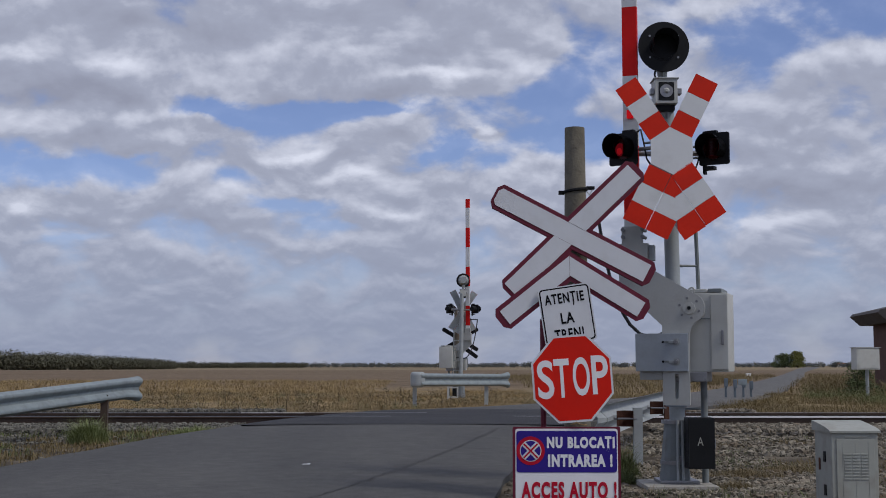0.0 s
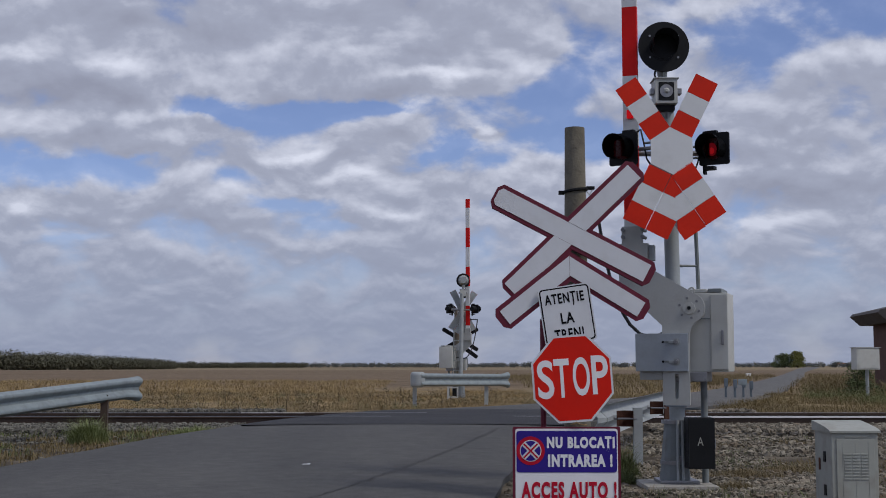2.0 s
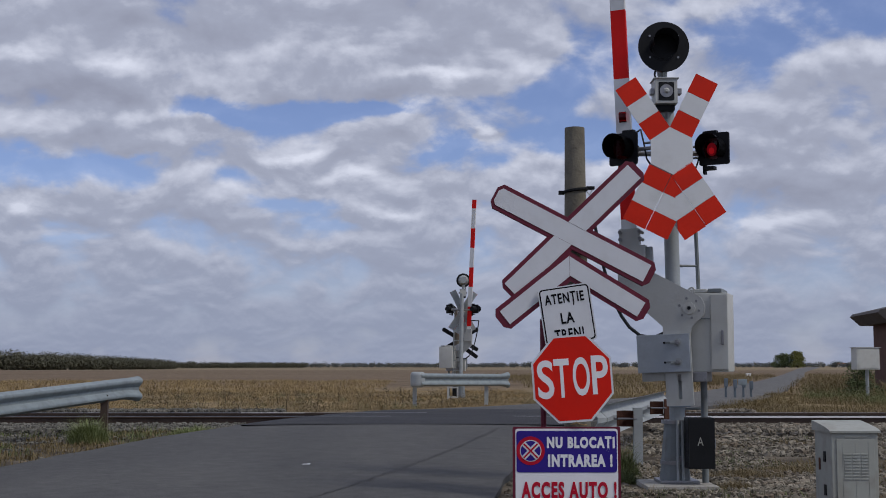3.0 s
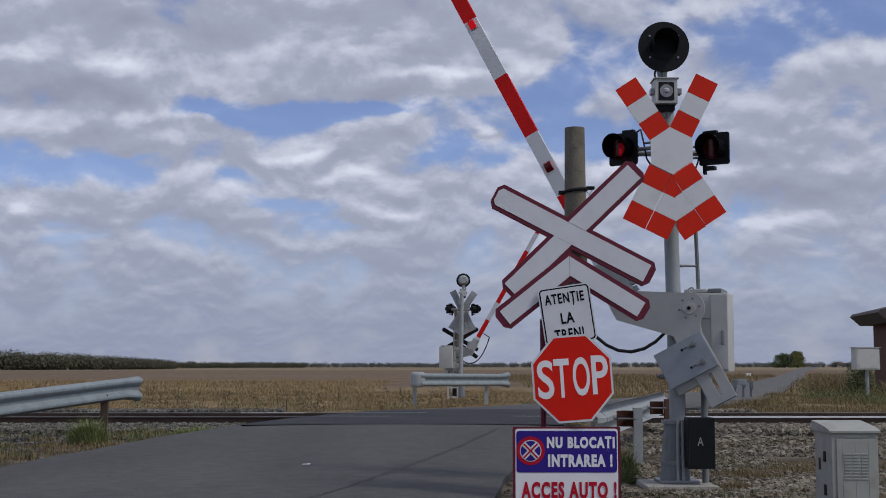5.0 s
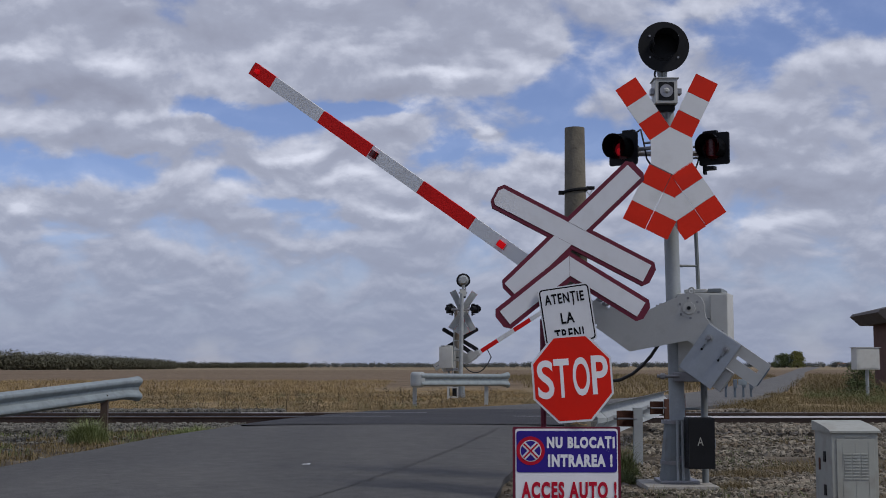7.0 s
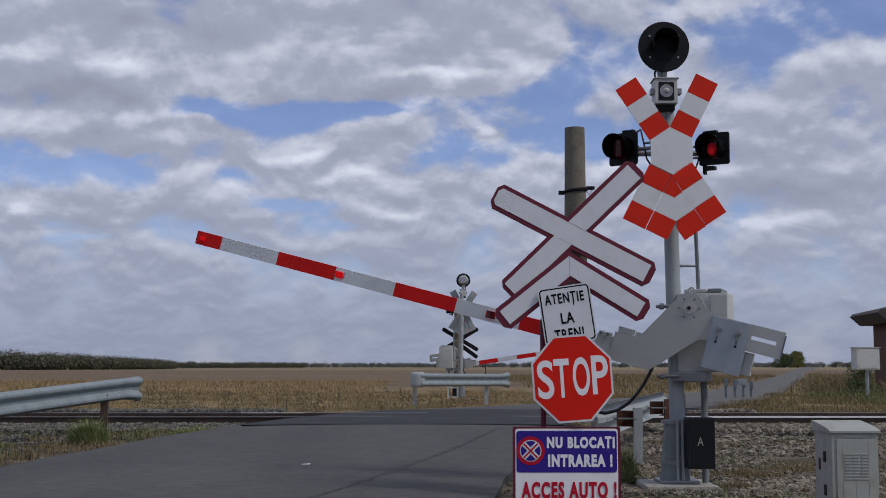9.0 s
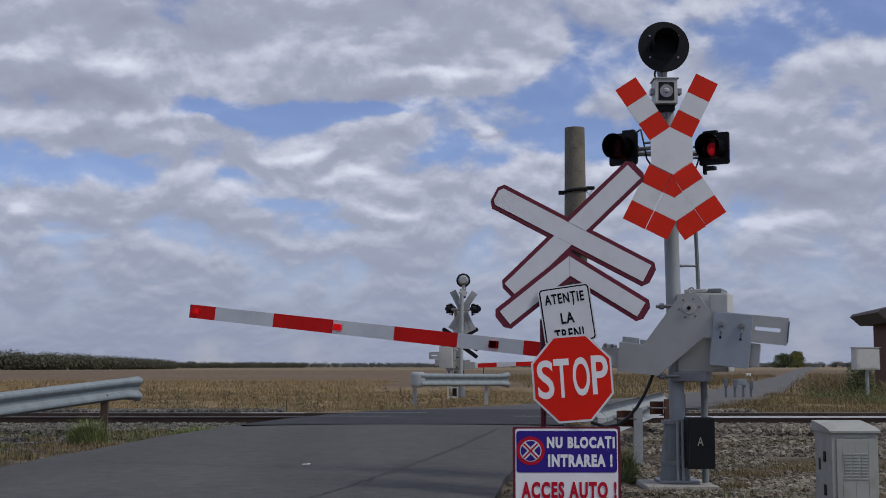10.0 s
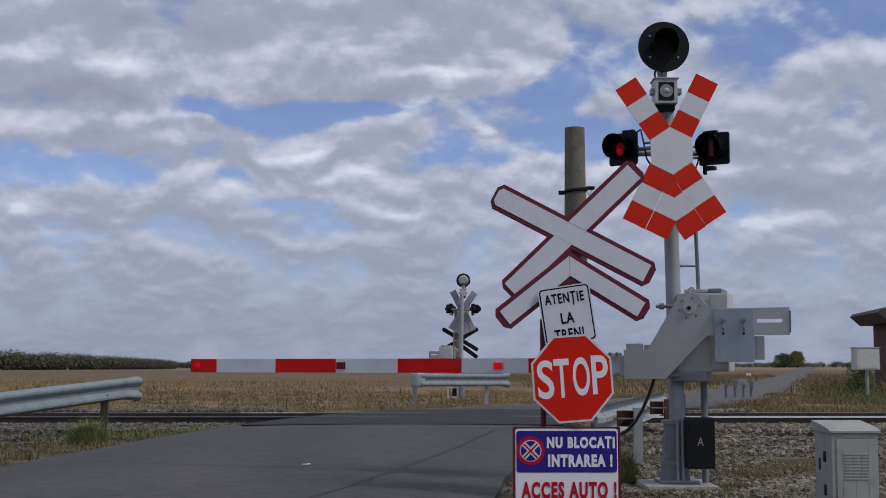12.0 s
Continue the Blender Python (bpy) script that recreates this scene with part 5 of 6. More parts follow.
def make_barrier(m, label):
    """Barrier drive on a post with a counterweighted arm; local -x is the way of the lowered boom, y away from the road user."""
    t = thing("crossing_barrier", m, label, "barrier", "crossing barriers")
    drive = part("drive_box", box(-0.12, 0.295, 0.06, 0.46, -0.52, 0.13, 0.02), M["box_paint"], t, "pale grey drive cabinet", True)
    part("door", box(0.155, 0.292, 0.045, 0.058, -0.50, 0.115, 0.005), M["box_paint"], drive)
    part("seam", box(-0.115, 0.15, 0.054, 0.0585, -0.088, -0.080), M["base_grey"], drive, "dark seam of the cabinet")
    part("lid", box(-0.06, 0.125, 0.07, 0.45, 0.132, 0.162, 0.008), M["box_paint"], drive)
    part("lid", box(0.135, 0.245, 0.07, 0.45, 0.132, 0.165, 0.008), M["base_grey"], drive, "weathered grey lid half")
    part("door_handle", box(0.24, 0.26, 0.03, 0.046, -0.30, -0.18, 0.004), M["steel"], drive)
    part("stand_pipe", rod((0.07, 0.20, -1.43), (0.07, 0.20, -0.52), 0.028, 0.028, 14), M["base_grey"], t, "", True)
    part("mount", box(-0.16, 0.12, 0.02, 0.34, -0.60, -0.52, 0.01), M["steel"], t)
    for z in (0.02, -0.555):
        part("u_bolt", tube([(-0.28, -0.02, z), (-0.19, -0.02, z), (-0.10, -0.01, z)], 0.014, 8), M["steel"], t)
        part("nut", rod((-0.25, -0.02, z), (-0.215, -0.02, z), 0.026, n=6), M["steel"], t)
    part("shaft", rod((0, -0.075, 0), (0, 0.12, 0), 0.035, n=16), M["steel"], t)
    # the arm swings round the shaft, at the origin
    hub = [(0.125 * math.cos(radians(a)), 0.125 * math.sin(radians(a))) for a in range(152, 24, -9)]
    outline = [(-0.545, -0.335), (-0.345, -0.335)] + hub + [(0.155, 0.012), (0.22, -0.005), (0.79, -0.005), (0.79, -0.1095), (0.735, -0.1095), (0.735, -0.095), (0.535, -0.095), (0.535, -0.125), (0.735, -0.125), (0.735, -0.1105), (0.79, -0.1105), (0.79, -0.225), (0.14, -0.225), (-0.20, -0.575), (-0.545, -0.575)]
    bm = plate(outline, -0.07, -0.045)
    boom = part("boom_arm", bm, M["grey_paint"], t, "pale grey painted steel arm")
    part("rear_arm", box(-0.545, -0.32, 0.01, 0.03, -0.575, -0.335, 0.004), M["grey_paint"], boom)
    part("stock_top", box(-0.545, -0.36, -0.045, 0.01, -0.35, -0.335), M["grey_paint"], boom)
    part("stock_foot", box(-0.545, -0.25, -0.045, 0.01, -0.575, -0.56), M["grey_paint"], boom)
    bm = box(0.205, 0.515, -0.105, -0.072, -0.44, -0.01, 0.004)
    weight = part("counterweight", bm, M["zinc_plate"], boom, "zinc-coated counterweight plate")
    part("counterweight", box(0.25, 0.585, -0.043, 0.055, -0.42, -0.232, 0.008), M["grey_paint"], boom, "grey counterweight block")
    part("tail_stop", box(0.791, 0.800, -0.075, -0.04, -0.205, -0.03, 0.003), M["blue_grey"], boom, "dull edge plate of the tail")
    for x in (0.275, 0.435):
        bm = rod((x, -0.135, -0.105), (x, -0.10, -0.105), 0.022, n=6)
        rod((x, -0.155, -0.105), (x, -0.13, -0.105), 0.013, n=8, bm=bm)
        part("bolt", bm, M["steel"], boom, "steel bolt holding the counterweight")
        # the plate is uncut; a darker strip paints the slot's shade
        part("slot", box(x - 0.008, x + 0.008, -0.1070, -0.1045, -0.222, -0.135), M["base_grey"], boom, "dark strip standing for the shade in the plate's slot")
        part("slot_end", rod((x, -0.1095, -0.213), (x, -0.1045, -0.213), 0.010, n=10), M["black"], boom, "dark bolt end in the slot")
        part("washer", rod((x, -0.1085, -0.105), (x, -0.1055, -0.105), 0.034, n=14), M["galvanised"], boom, "bright washer")
        part("shank", box(x - 0.011, x + 0.011, -0.122, -0.107, -0.165, -0.12, 0.003), M["galvanised"], boom)
    part("hub_ring", rod((0, -0.082, 0), (0, -0.069, 0), 0.05, n=20), M["box_paint"], boom)
    part("hub_nut", rod((0, -0.092, 0), (0, -0.083, 0), 0.017, n=6), M["black"], boom)
    for k in range(6):
        a = radians(60 * k + 12)
        part("hub_screw", rod((0.082 * math.cos(a), -0.072, 0.082 * math.sin(a)), (0.082 * math.cos(a), -0.069, 0.082 * math.sin(a)), 0.011, n=8), M["steel"], boom)
    bm = bmesh.new()
    for k in range(8):
        a0, a1 = radians(45 * k), radians(45 * (k + 1))
        rod((0.02 + 0.024 * math.cos(a0), -0.056, 0.145 + 0.024 * math.sin(a0)), (0.02 + 0.024 * math.cos(a1), -0.056, 0.145 + 0.024 * math.sin(a1)), 0.007, n=6, bm=bm)
    part("lifting_eye", bm, M["grey_paint"], drive)
    # socket of the boom
    bm = box(-0.69, -0.535, -0.06, 0.025, ARM_DROP - 0.085, ARM_DROP + 0.085, 0.008)
    part("socket", bm, M["grey_paint"], boom, "grey boom socket")
    bm = box(-0.53, -0.40, -0.04, 0.03, -0.333, -0.285, 0.006)
    box(-0.385, -0.34, -0.03, 0.02, -0.333, -0.295, 0.005, bm=bm)
    part("terminal_box", bm, M["galvanised"], boom, "galvanised terminal box")
    for z in (ARM_DROP - 0.07, ARM_DROP + 0.095):
        for x in (-0.66, -0.60):
            part("socket_bolt", rod((x, -0.09, z), (x, 0.05, z), 0.016, n=8), M["steel"], boom)
    marks = (0.66, 0.771, 1.371, 1.971, 2.567, 3.163, 3.767, 4.375, 4.643)
    names = ("white_paint", "boom_red")
    for k, (a, b) in enumerate(zip(marks, marks[1:])):
        bm = box(-b, -a, -0.042, 0.008, ARM_DROP - 0.0625, ARM_DROP + 0.0625, 0.0)
        part("boom_section", bm, M[names[k % 2]], boom, ("white", "red")[k % 2] + " painted boom section")
    part("cable_outlet", rod((-0.95, -0.02, ARM_DROP - 0.06), (-0.95, 0.03, -0.80), 0.014, n=8), M["cable"], boom)
    part("end_cap", box(-4.649, -4.643, -0.04, 0.006, ARM_DROP - 0.06, ARM_DROP + 0.06), M["black"], boom)
    for x, blink in ((1.64, True), (3.115, True), (4.575, False)):
        half = 0.036 if blink else 0.024
        bm = box(-x - half, -x + half, -0.062, -0.0425, ARM_DROP - half * 0.78, ARM_DROP + half * 0.78, 0.006)
        part("boom_lamp", bm, M["boom_lamp"], boom, "small red boom lamp")
        if not blink:
            continue
        # an added dark half shell turns round the lamp to imitate its blinking
        bm = bmesh.new()
        rows = []
        for k in range(9):
            q = radians(163 + 214 * k / 8)
            rows.append([bm.verts.new((0.046 * math.cos(q), 0.038 * math.sin(q), z)) for z in (-0.031, 0.031)])
        for p, q in zip(rows, rows[1:]):
            bm.faces.new((p[0], q[0], q[1], p[1]))
        bmesh.ops.solidify(bm, geom=bm.faces[:], thickness=0.002)
        shell = part("lamp_shutter", bm, M["boom_lamp_off"], boom, "added dark red shell that imitates the lamp going out", True)
        shell.matrix_local = pose(-x, -0.036, ARM_DROP)
    return t, boom


def red_edged_board(t, poly, inner, y, w):
    b = part("board", plate(poly, y, y + 0.035, 0.003), M["edge_red"], t, "dark red edged board")
    part("back", plate(poly, y + 0.036, y + 0.04), M["black"], b, "dark sheet metal back")
    part("face", plate(inner, y - 0.004, y - 0.0005), M["sign_white"], b, "pale reflective face")


def pointed(cx, cz, deg, d0, d1, w, tip0=True, tip1=True, cut=0.045):
    """A board outline with clipped tips at the ends asked for."""
    c, s = math.cos(radians(deg)), math.sin(radians(deg))
    pts = [(d0, -w / 2), (d1, -w / 2), (d1, w / 2), (d0, w / 2)]
    out = []
    if tip0:
        out += [(d0, w / 2 - cut), (d0, -w / 2 + cut), (d0 + cut * 0.8, -w / 2)]
    else:
        out += [(d0, w / 2), (d0, -w / 2)]
    if tip1:
        out += [(d1 - cut * 0.8, -w / 2), (d1, -w / 2 + cut), (d1, w / 2 - cut), (d1 - cut * 0.8, w / 2)]
    else:
        out += [(d1, -w / 2), (d1, w / 2)]
    if tip0:
        out += [(d0 + cut * 0.8, w / 2)]
    return [(cx + d * c - q * s, cz + d * s + q * c) for d, q in out]


def make_sign_post(m):
    """Concrete pole and what is bolted to it; local y = 0 at the face of the boards."""
    t = pole = thing("concrete_pole", m @ pose(1.03, 0.28, 0), "weathered grey concrete pole carrying road signs", "pole", "sign poles")
    part("shaft", rod((0, 0, -0.1), (0, 0, 2.83), 0.108, 0.078, 24), M["concrete"], t, "", True)
    bm = bmesh.new()
    for k in range(24):
        a, b = radians(15 * k), radians(15 * (k + 1))
        rod((0.092 * math.cos(a), 0.092 * math.sin(a), 2.335 + 0.012 * math.cos(a)), (0.092 * math.cos(b), 0.092 * math.sin(b), 2.335 + 0.012 * math.cos(b)), 0.012, n=6, bm=bm)
    part("band", bm, M["black"], t, "dark steel band")
    part("band_clip", box(-0.13, -0.085, -0.02, 0.02, 2.305, 2.335, 0.005), M["black"], t)
    part("band_clip", box(0.085, 0.15, -0.02, 0.02, 2.345, 2.37, 0.005), M["black"], t)
    part("tie_wire", tube([(0.09, 0, 2.33), (0.11, -0.02, 2.30), (0.13, -0.01, 2.34), (0.14, 0, 2.36)], 0.004, 5), M["galvanised"], t)

    post = solid("red_post", rod((0, 0, -0.1), (0, 0, 1.33), 0.022, n=12), M["edge_red"], "slim red painted post behind the signs", "post", m=m @ pose(0.757, 0.11, 0))

    # large white cross with red edges
    t = thing("level_crossing_cross", m @ pose(0.020, 0, -0.017), "pale St Andrew's cross with dark red edges, a chevron below", "crossing sign", "crossing crosses")
    cx, cz, w, iw = 0.938, 1.99, 0.203, 0.140
    red_edged_board(t, pointed(cx, cz, -27.7, -0.645, 0.70, w), pointed(cx, cz, -27.7, -0.625, 0.652, iw, True, False, 0.03), 0.0, w)
    c, s = math.cos(radians(-27.7)), math.sin(radians(-27.7))
    for d0, d1, sg in ((0.0, 0.725, 1), (-0.65, 0.0, -1)):
        outer = clip(pointed(cx, cz, 43.9, d0, d1, w, sg < 0, sg > 0), cx - s * sg * (iw / 2 + 0.0), cz + c * sg * (iw / 2 + 0.0), -s * sg, c * sg)
        inner = clip(pointed(cx, cz, 43.9, d0 - 0.1 * (sg > 0) + 0.03 * (sg < 0), d1 - 0.045 * (sg > 0) + 0.1 * (sg < 0), iw, False, False), cx - s * sg * (iw / 2 + 0.002), cz + c * sg * (iw / 2 + 0.002), -s * sg, c * sg)
        out2 = clip(pointed(cx, cz, 43.9, d0 - 0.2 * (sg > 0), d1 + 0.2 * (sg < 0), w, sg < 0, sg > 0), cx - s * sg * (w / 2 + 0.001), cz + c * sg * (w / 2 + 0.001), -s * sg, c * sg)
        b = part("board", plate(out2, 0.0, 0.035, 0.003), M["edge_red"], t, "dark red edged board")
        part("back", plate(out2, 0.036, 0.04), M["black"], b, "dark sheet metal back")
        part("face", plate(inner, -0.0055, -0.0045 + 0.004), M["sign_white"], b, "pale reflective face")
    # chevron
    ax, az = 0.932, 1.742
    for deg, length, sg in ((-31.6, 0.675, 1), (180 + 38.5, 0.675, -1)):
        cc, ss = math.cos(radians(deg)), math.sin(radians(deg))
        outer = clip(pointed(ax, az, deg, -0.2, length, 0.188, False, True), ax, az, sg, 0)
        inner = clip(pointed(ax, az, deg, -0.2, length - 0.05, 0.122, False, False), ax + 0.0015 * sg, az, sg, 0)
        b = part("board", plate(outer, -0.018 + 0.001 * sg, -0.006, 0.0), M["edge_red"], t, "dark red edged board")
        part("face", plate(inner, -0.024, -0.0195), M["sign_white"], b, "pale reflective face")
        part("back", plate(outer, -0.005, -0.001), M["black"], b, "dark sheet metal back")
    part("rail", box(0.98, 1.04, 0.036, 0.20, 1.95, 2.0), M["galvanised"], t)
    part("rail", box(0.98, 1.04, -0.005, 0.19, 1.62, 1.66), M["galvanised"], t)

    # tilted supplementary plate
    t = thing("warning_plate", m, "tilted white plate lettered in black, black border", "sign", "sign boards")
    deg = 8.2
    mx, mz = 0.927, 1.36
    bd = part("plate", plate(turned(rounded(mx - 0.195, mx + 0.195, mz - 0.215, mz + 0.215, 0.03), deg, mx, mz), -0.052, -0.046), M["ink"], t, "black plate border")
    rim = part("rim", plate(turned(rounded(mx - 0.195, mx + 0.195, mz - 0.215, mz + 0.215, 0.03), deg, mx, mz), -0.055, -0.0525), M["sign_white"], t, "white rim")
    part("border", plate(turned(rounded(mx - 0.186, mx + 0.186, mz - 0.206, mz + 0.206, 0.026), deg, mx, mz), -0.0565, -0.0553), M["ink"], t, "black border line")
    part("face", plate(turned(rounded(mx - 0.176, mx + 0.176, mz - 0.196, mz + 0.196, 0.02), deg, mx, mz), -0.058, -0.0567), M["sign_white"], t, "white face")
    c, s = math.cos(radians(deg)), math.sin(radians(deg))
    for text, dx, dz, wd, ht in (("ATEN\u021aIE", -0.005, 0.115, 0.295, 0.105), ("LA", -0.002, -0.025, 0.10, 0.083), ("TREN!", -0.005, -0.145, 0.22, 0.083)):
        part("lettering", lettering(text, mx + dx * c - dz * s, mz + dx * s + dz * c, wd, ht, -0.060, 0.0015, deg, 0.026, 1.14), M["ink"], t, "black letters")
    part("bracket", box(0.96, 1.02, -0.045, 0.19, 1.40, 1.43), M["galvanised"], t)

    # stop sign
    t = thing("stop_sign", m, "tilted red octagonal stop sign with white letters", "sign", "sign boards")
    mx, mz, deg = 0.958, 0.884, 4.0
    octagon = lambda r, sx=1.0: [(mx + sx * (x - mx), z) for x, z in turned([(mx + r * math.cos(radians(22.5 + 45 * k)), mz + r * math.sin(radians(22.5 + 45 * k))) for k in range(8)], deg, mx, mz)]
    part("plate", plate(octagon(0.348, 0.925), -0.082, -0.076), M["steel"], t, "grey sheet metal back")
    part("rim", plate(octagon(0.348, 0.925), -0.0850, -0.0822), M["sign_white"], t, "white rim")
    part("face", plate(octagon(0.331, 0.925), -0.0866, -0.0852), M["sign_red"], t, "red reflective face")
    for ch, dx, wd in (("S", -0.200, 0.122), ("T", -0.078, 0.114), ("O", 0.066, 0.126), ("P", 0.205, 0.122)):
        c, s = math.cos(radians(deg + 1.5)), math.sin(radians(deg + 1.5))
        part("letter", lettering(ch, mx + dx * c, mz + dx * s + 0.01, wd, 0.286, -0.0885, 0.0015, deg - 0.5, 0.018), M["board_white"], t, "white letter " + ch)
    part("bracket", box(0.96, 1.02, -0.075, 0.18, 0.90, 0.93), M["galvanised"], t)

    # no-stopping board
    t = thing("no_blocking_board", m, "white board with blue panel, red border and lettering", "sign", "sign boards")
    x0, x1, z1, z0 = 0.513, 1.308, 0.530, -0.02
    part("plate", plate(rounded(x0, x1, z0, z1, 0.012), -0.078, -0.070), M["edge_red"], t, "dark red board edge")
    part("face", plate(rounded(x0 + 0.02, x1 - 0.02, z0 + 0.02, z1 - 0.014, 0.02), -0.0805, -0.0782), M["board_white"], t, "white face")
    blue = part("panel", plate(rounded(x0 + 0.028, x1 - 0.028, 0.197, z1 - 0.030, 0.02), -0.083, -0.0807), M["sign_blue"], t, "dark blue panel")
    mx, mz = 0.645, 0.355
    sym = part("roundel", plate(disc(mx, mz, 0.105, 36), -0.0850, -0.0832), M["crimson"], t, "red ring roundel")
    part("line", plate(disc(mx, mz, 0.079, 36), -0.0863, -0.0852), M["sign_white"], sym)
    part("field", plate(disc(mx, mz, 0.073, 36), -0.0876, -0.0865), M["sign_blue"], sym)
    for k, a in enumerate((45, 135)):
        part("bar", plate(strip(mx, mz, a, -0.072, 0.072, -0.018, 0.018), -0.0892 - 0.0013 * k, -0.0878 - 0.0013 * k), M["sign_white"], sym)
        part("bar", plate(strip(mx, mz, a, -0.073, 0.073, -0.006, 0.006), -0.0915 - 0.0006 * k, -0.0906 - 0.0006 * k), M["crimson"], sym)
    for text, cx2, cz2, wd, ht, mm, bold in (("NU BLOCA\u021aI", 1.015, 0.405, 0.50, 0.112, "board_white", 0.058), ("INTRAREA !", 1.01, 0.283, 0.475, 0.093, "board_white", 0.058), ("ACCES AUTO !", 0.925, 0.068, 0.70, 0.125, "crimson", 0.046)):
        part("lettering", lettering(text, cx2, cz2, wd, ht, -0.0850, 0.0015, 0, bold, 1.2), M[mm], t, ("white" if mm == "board_white" else "red") + " block letters")
    part("bracket", box(0.96, 1.02, -0.07, 0.18, 0.38, 0.41), M["galvanised"], t)
    bm = bmesh.new()
    for k in range(7):
        a = radians(36 * k + 10)
        rod((1.0 + 0.02 * k - 0.06, -0.09, 0.545), (1.0 + 0.02 * k - 0.06 + 0.03 * math.cos(a), -0.10, 0.553 + 0.014 * math.sin(a)), 0.004, n=5, bm=bm)
    part("wire_knot", bm, M["dry_grass"], t, "knot of rusty tie wire")
    return pole


NEAR_SIGNAL = pose(1.93, 10.6, 0)
near_signal = make_signal(NEAR_SIGNAL, "grey crossing signal mast with red lamps and striped cross")
near_barrier, near_boom = make_barrier(pose(2.033, 10.4, 1.447, 0, 0, -THETA), "grey half barrier with red and white boom")
near_pole = make_sign_post(pose(0, 9.5, 0))
solid("signal_foundation", box(-0.29, 0.29, -0.33, 0.36, -0.16, 0.02, 0.02), M["slab"], "rough pale concrete foundation slab", "foundation", m=pose(1.92, 10.55, 0))

# the same on the other side of the track, turned about
far_signal = copy_thing(near_signal, pose(0.55, 38.4, -0.09, 0, 0, 180))
tagged(far_signal, "grey crossing signal mast seen from behind")


def make_cross_from_behind(m):
    """Slim boards of a crossing cross, their dark backs to the road user."""
    t = thing("level_crossing_cross", m, "St Andrew's cross and chevron seen from their dark back", "crossing sign", "crossing crosses")
    for k, (dz, deg, d0, d1) in enumerate(((0.0, 31, -0.64, 0.64), (0.0, 149, -0.64, 0.64), (-0.17, -36, 0.0, 0.66), (-0.17, 211, 0.0, 0.64))):
        b = part("board", plate(pointed(0, dz, deg, d0, d1, 0.125, k < 2, True, 0.03), 0.002 + 0.03 * k, 0.022 + 0.03 * k, 0.003), M["edge_red"], t, "dark red edged board")
        part("back", plate(pointed(0, dz, deg, d0, d1, 0.125, k < 2, True, 0.03), -0.004 + 0.03 * k, 0.001 + 0.03 * k), M["black"], b, "dark sheet metal back")
    part("rail", box(-0.12, -0.05, -0.11, 0.10, -0.05, 0.0), M["galvanised"], t)
    return t


far_cross = make_cross_from_behind(pose(0.53, 39.2, 1.785))
# pale frame at the foot of the far barrier
t = thing("base_frame", pose(0.29, 37.6, 0), "pale painted steel frame at the foot of the far barrier", "frame")
for x in (-0.14, 0.14):
    part("upright", box(x - 0.025, x + 0.025, -0.02, 0.02, -0.05, 0.36, 0.004), M["grey_paint"], t)
for z in (0.05, 0.335):
    part("crossbar", box(-0.115, 0.115, -0.02, 0.02, z - 0.02, z + 0.02, 0.004), M["grey_paint"], t)
far_pole = copy_thing(near_pole, pose(1.47, 39.3, -0.1, 0, 0, 178) @ pose(1.03, 0.28, 0))
tagged(far_pole, "grey concrete sign pole beside the far barrier")
far_barrier = copy_thing(near_barrier, pose(0.31, 38.7, 1.42, 0, 0, 180 - THETA))
tagged(far_barrier, "grey half barrier across the far lane")
far_boom = [o for o in far_barrier.children if o.name.startswith("boom_arm")][0]


# ---- hanging cables ----
LINKS = 14


def chain(a, b, length, n=LINKS, steps=300):
    """Corner points of a stiff hanging cable of n equal links; it leaves its lower clamp level, to the left."""
    a, b = np.array(a, float), np.array(b, float)
    d = length / n
    bow = np.sin(np.pi * np.arange(n + 1) / n)[:, None]
    p = a + (b - a) * np.linspace(0, 1, n + 1)[:, None] - bow * np.array((0.2, 0, 0.3))
    first = a + np.array((-0.995, 0, 0.05)) * d
    for _ in range(steps):
        p[1:-1, 2] -= 0.003
        p[1:-1] += 0.12 * (0.5 * (p[:-2] + p[2:]) - p[1:-1])
        for _ in range(6):
            p[0], p[1], p[n] = a, first, b
            for k in range(1, n):
                v = p[k + 1] - p[k]
                size = math.sqrt(v @ v)
                c = v * (size - d) / max(size, 1e-6)
                if k == 1:
                    p[2] -= c
                elif k == n - 1:
                    p[k] += c
                else:
                    p[k] += c / 2
                    p[k + 1] -= c / 2
    return p


def make_cable(m, length, radius):
    t = thing("barrier_cable", m, "black rubber cable hanging from the barrier arm", "cable", "barrier cables")
    d = length / LINKS
    first = None
    out = []
    for k in range(LINKS):
        if first is None:
            bm = rod((0, 0, -0.006), (0, 0, d * 1.04 + 0.006), radius, n=8)
            bmesh.ops.create_icosphere(bm, subdivisions=1, radius=radius * 1.02)
            first = part("cable_link", bm, M["cable"], t, "", True)
            out.append(first)
        else:
            ob = new("cable_link", first.data)
            ob.parent = t
            out.append(ob)
    return out


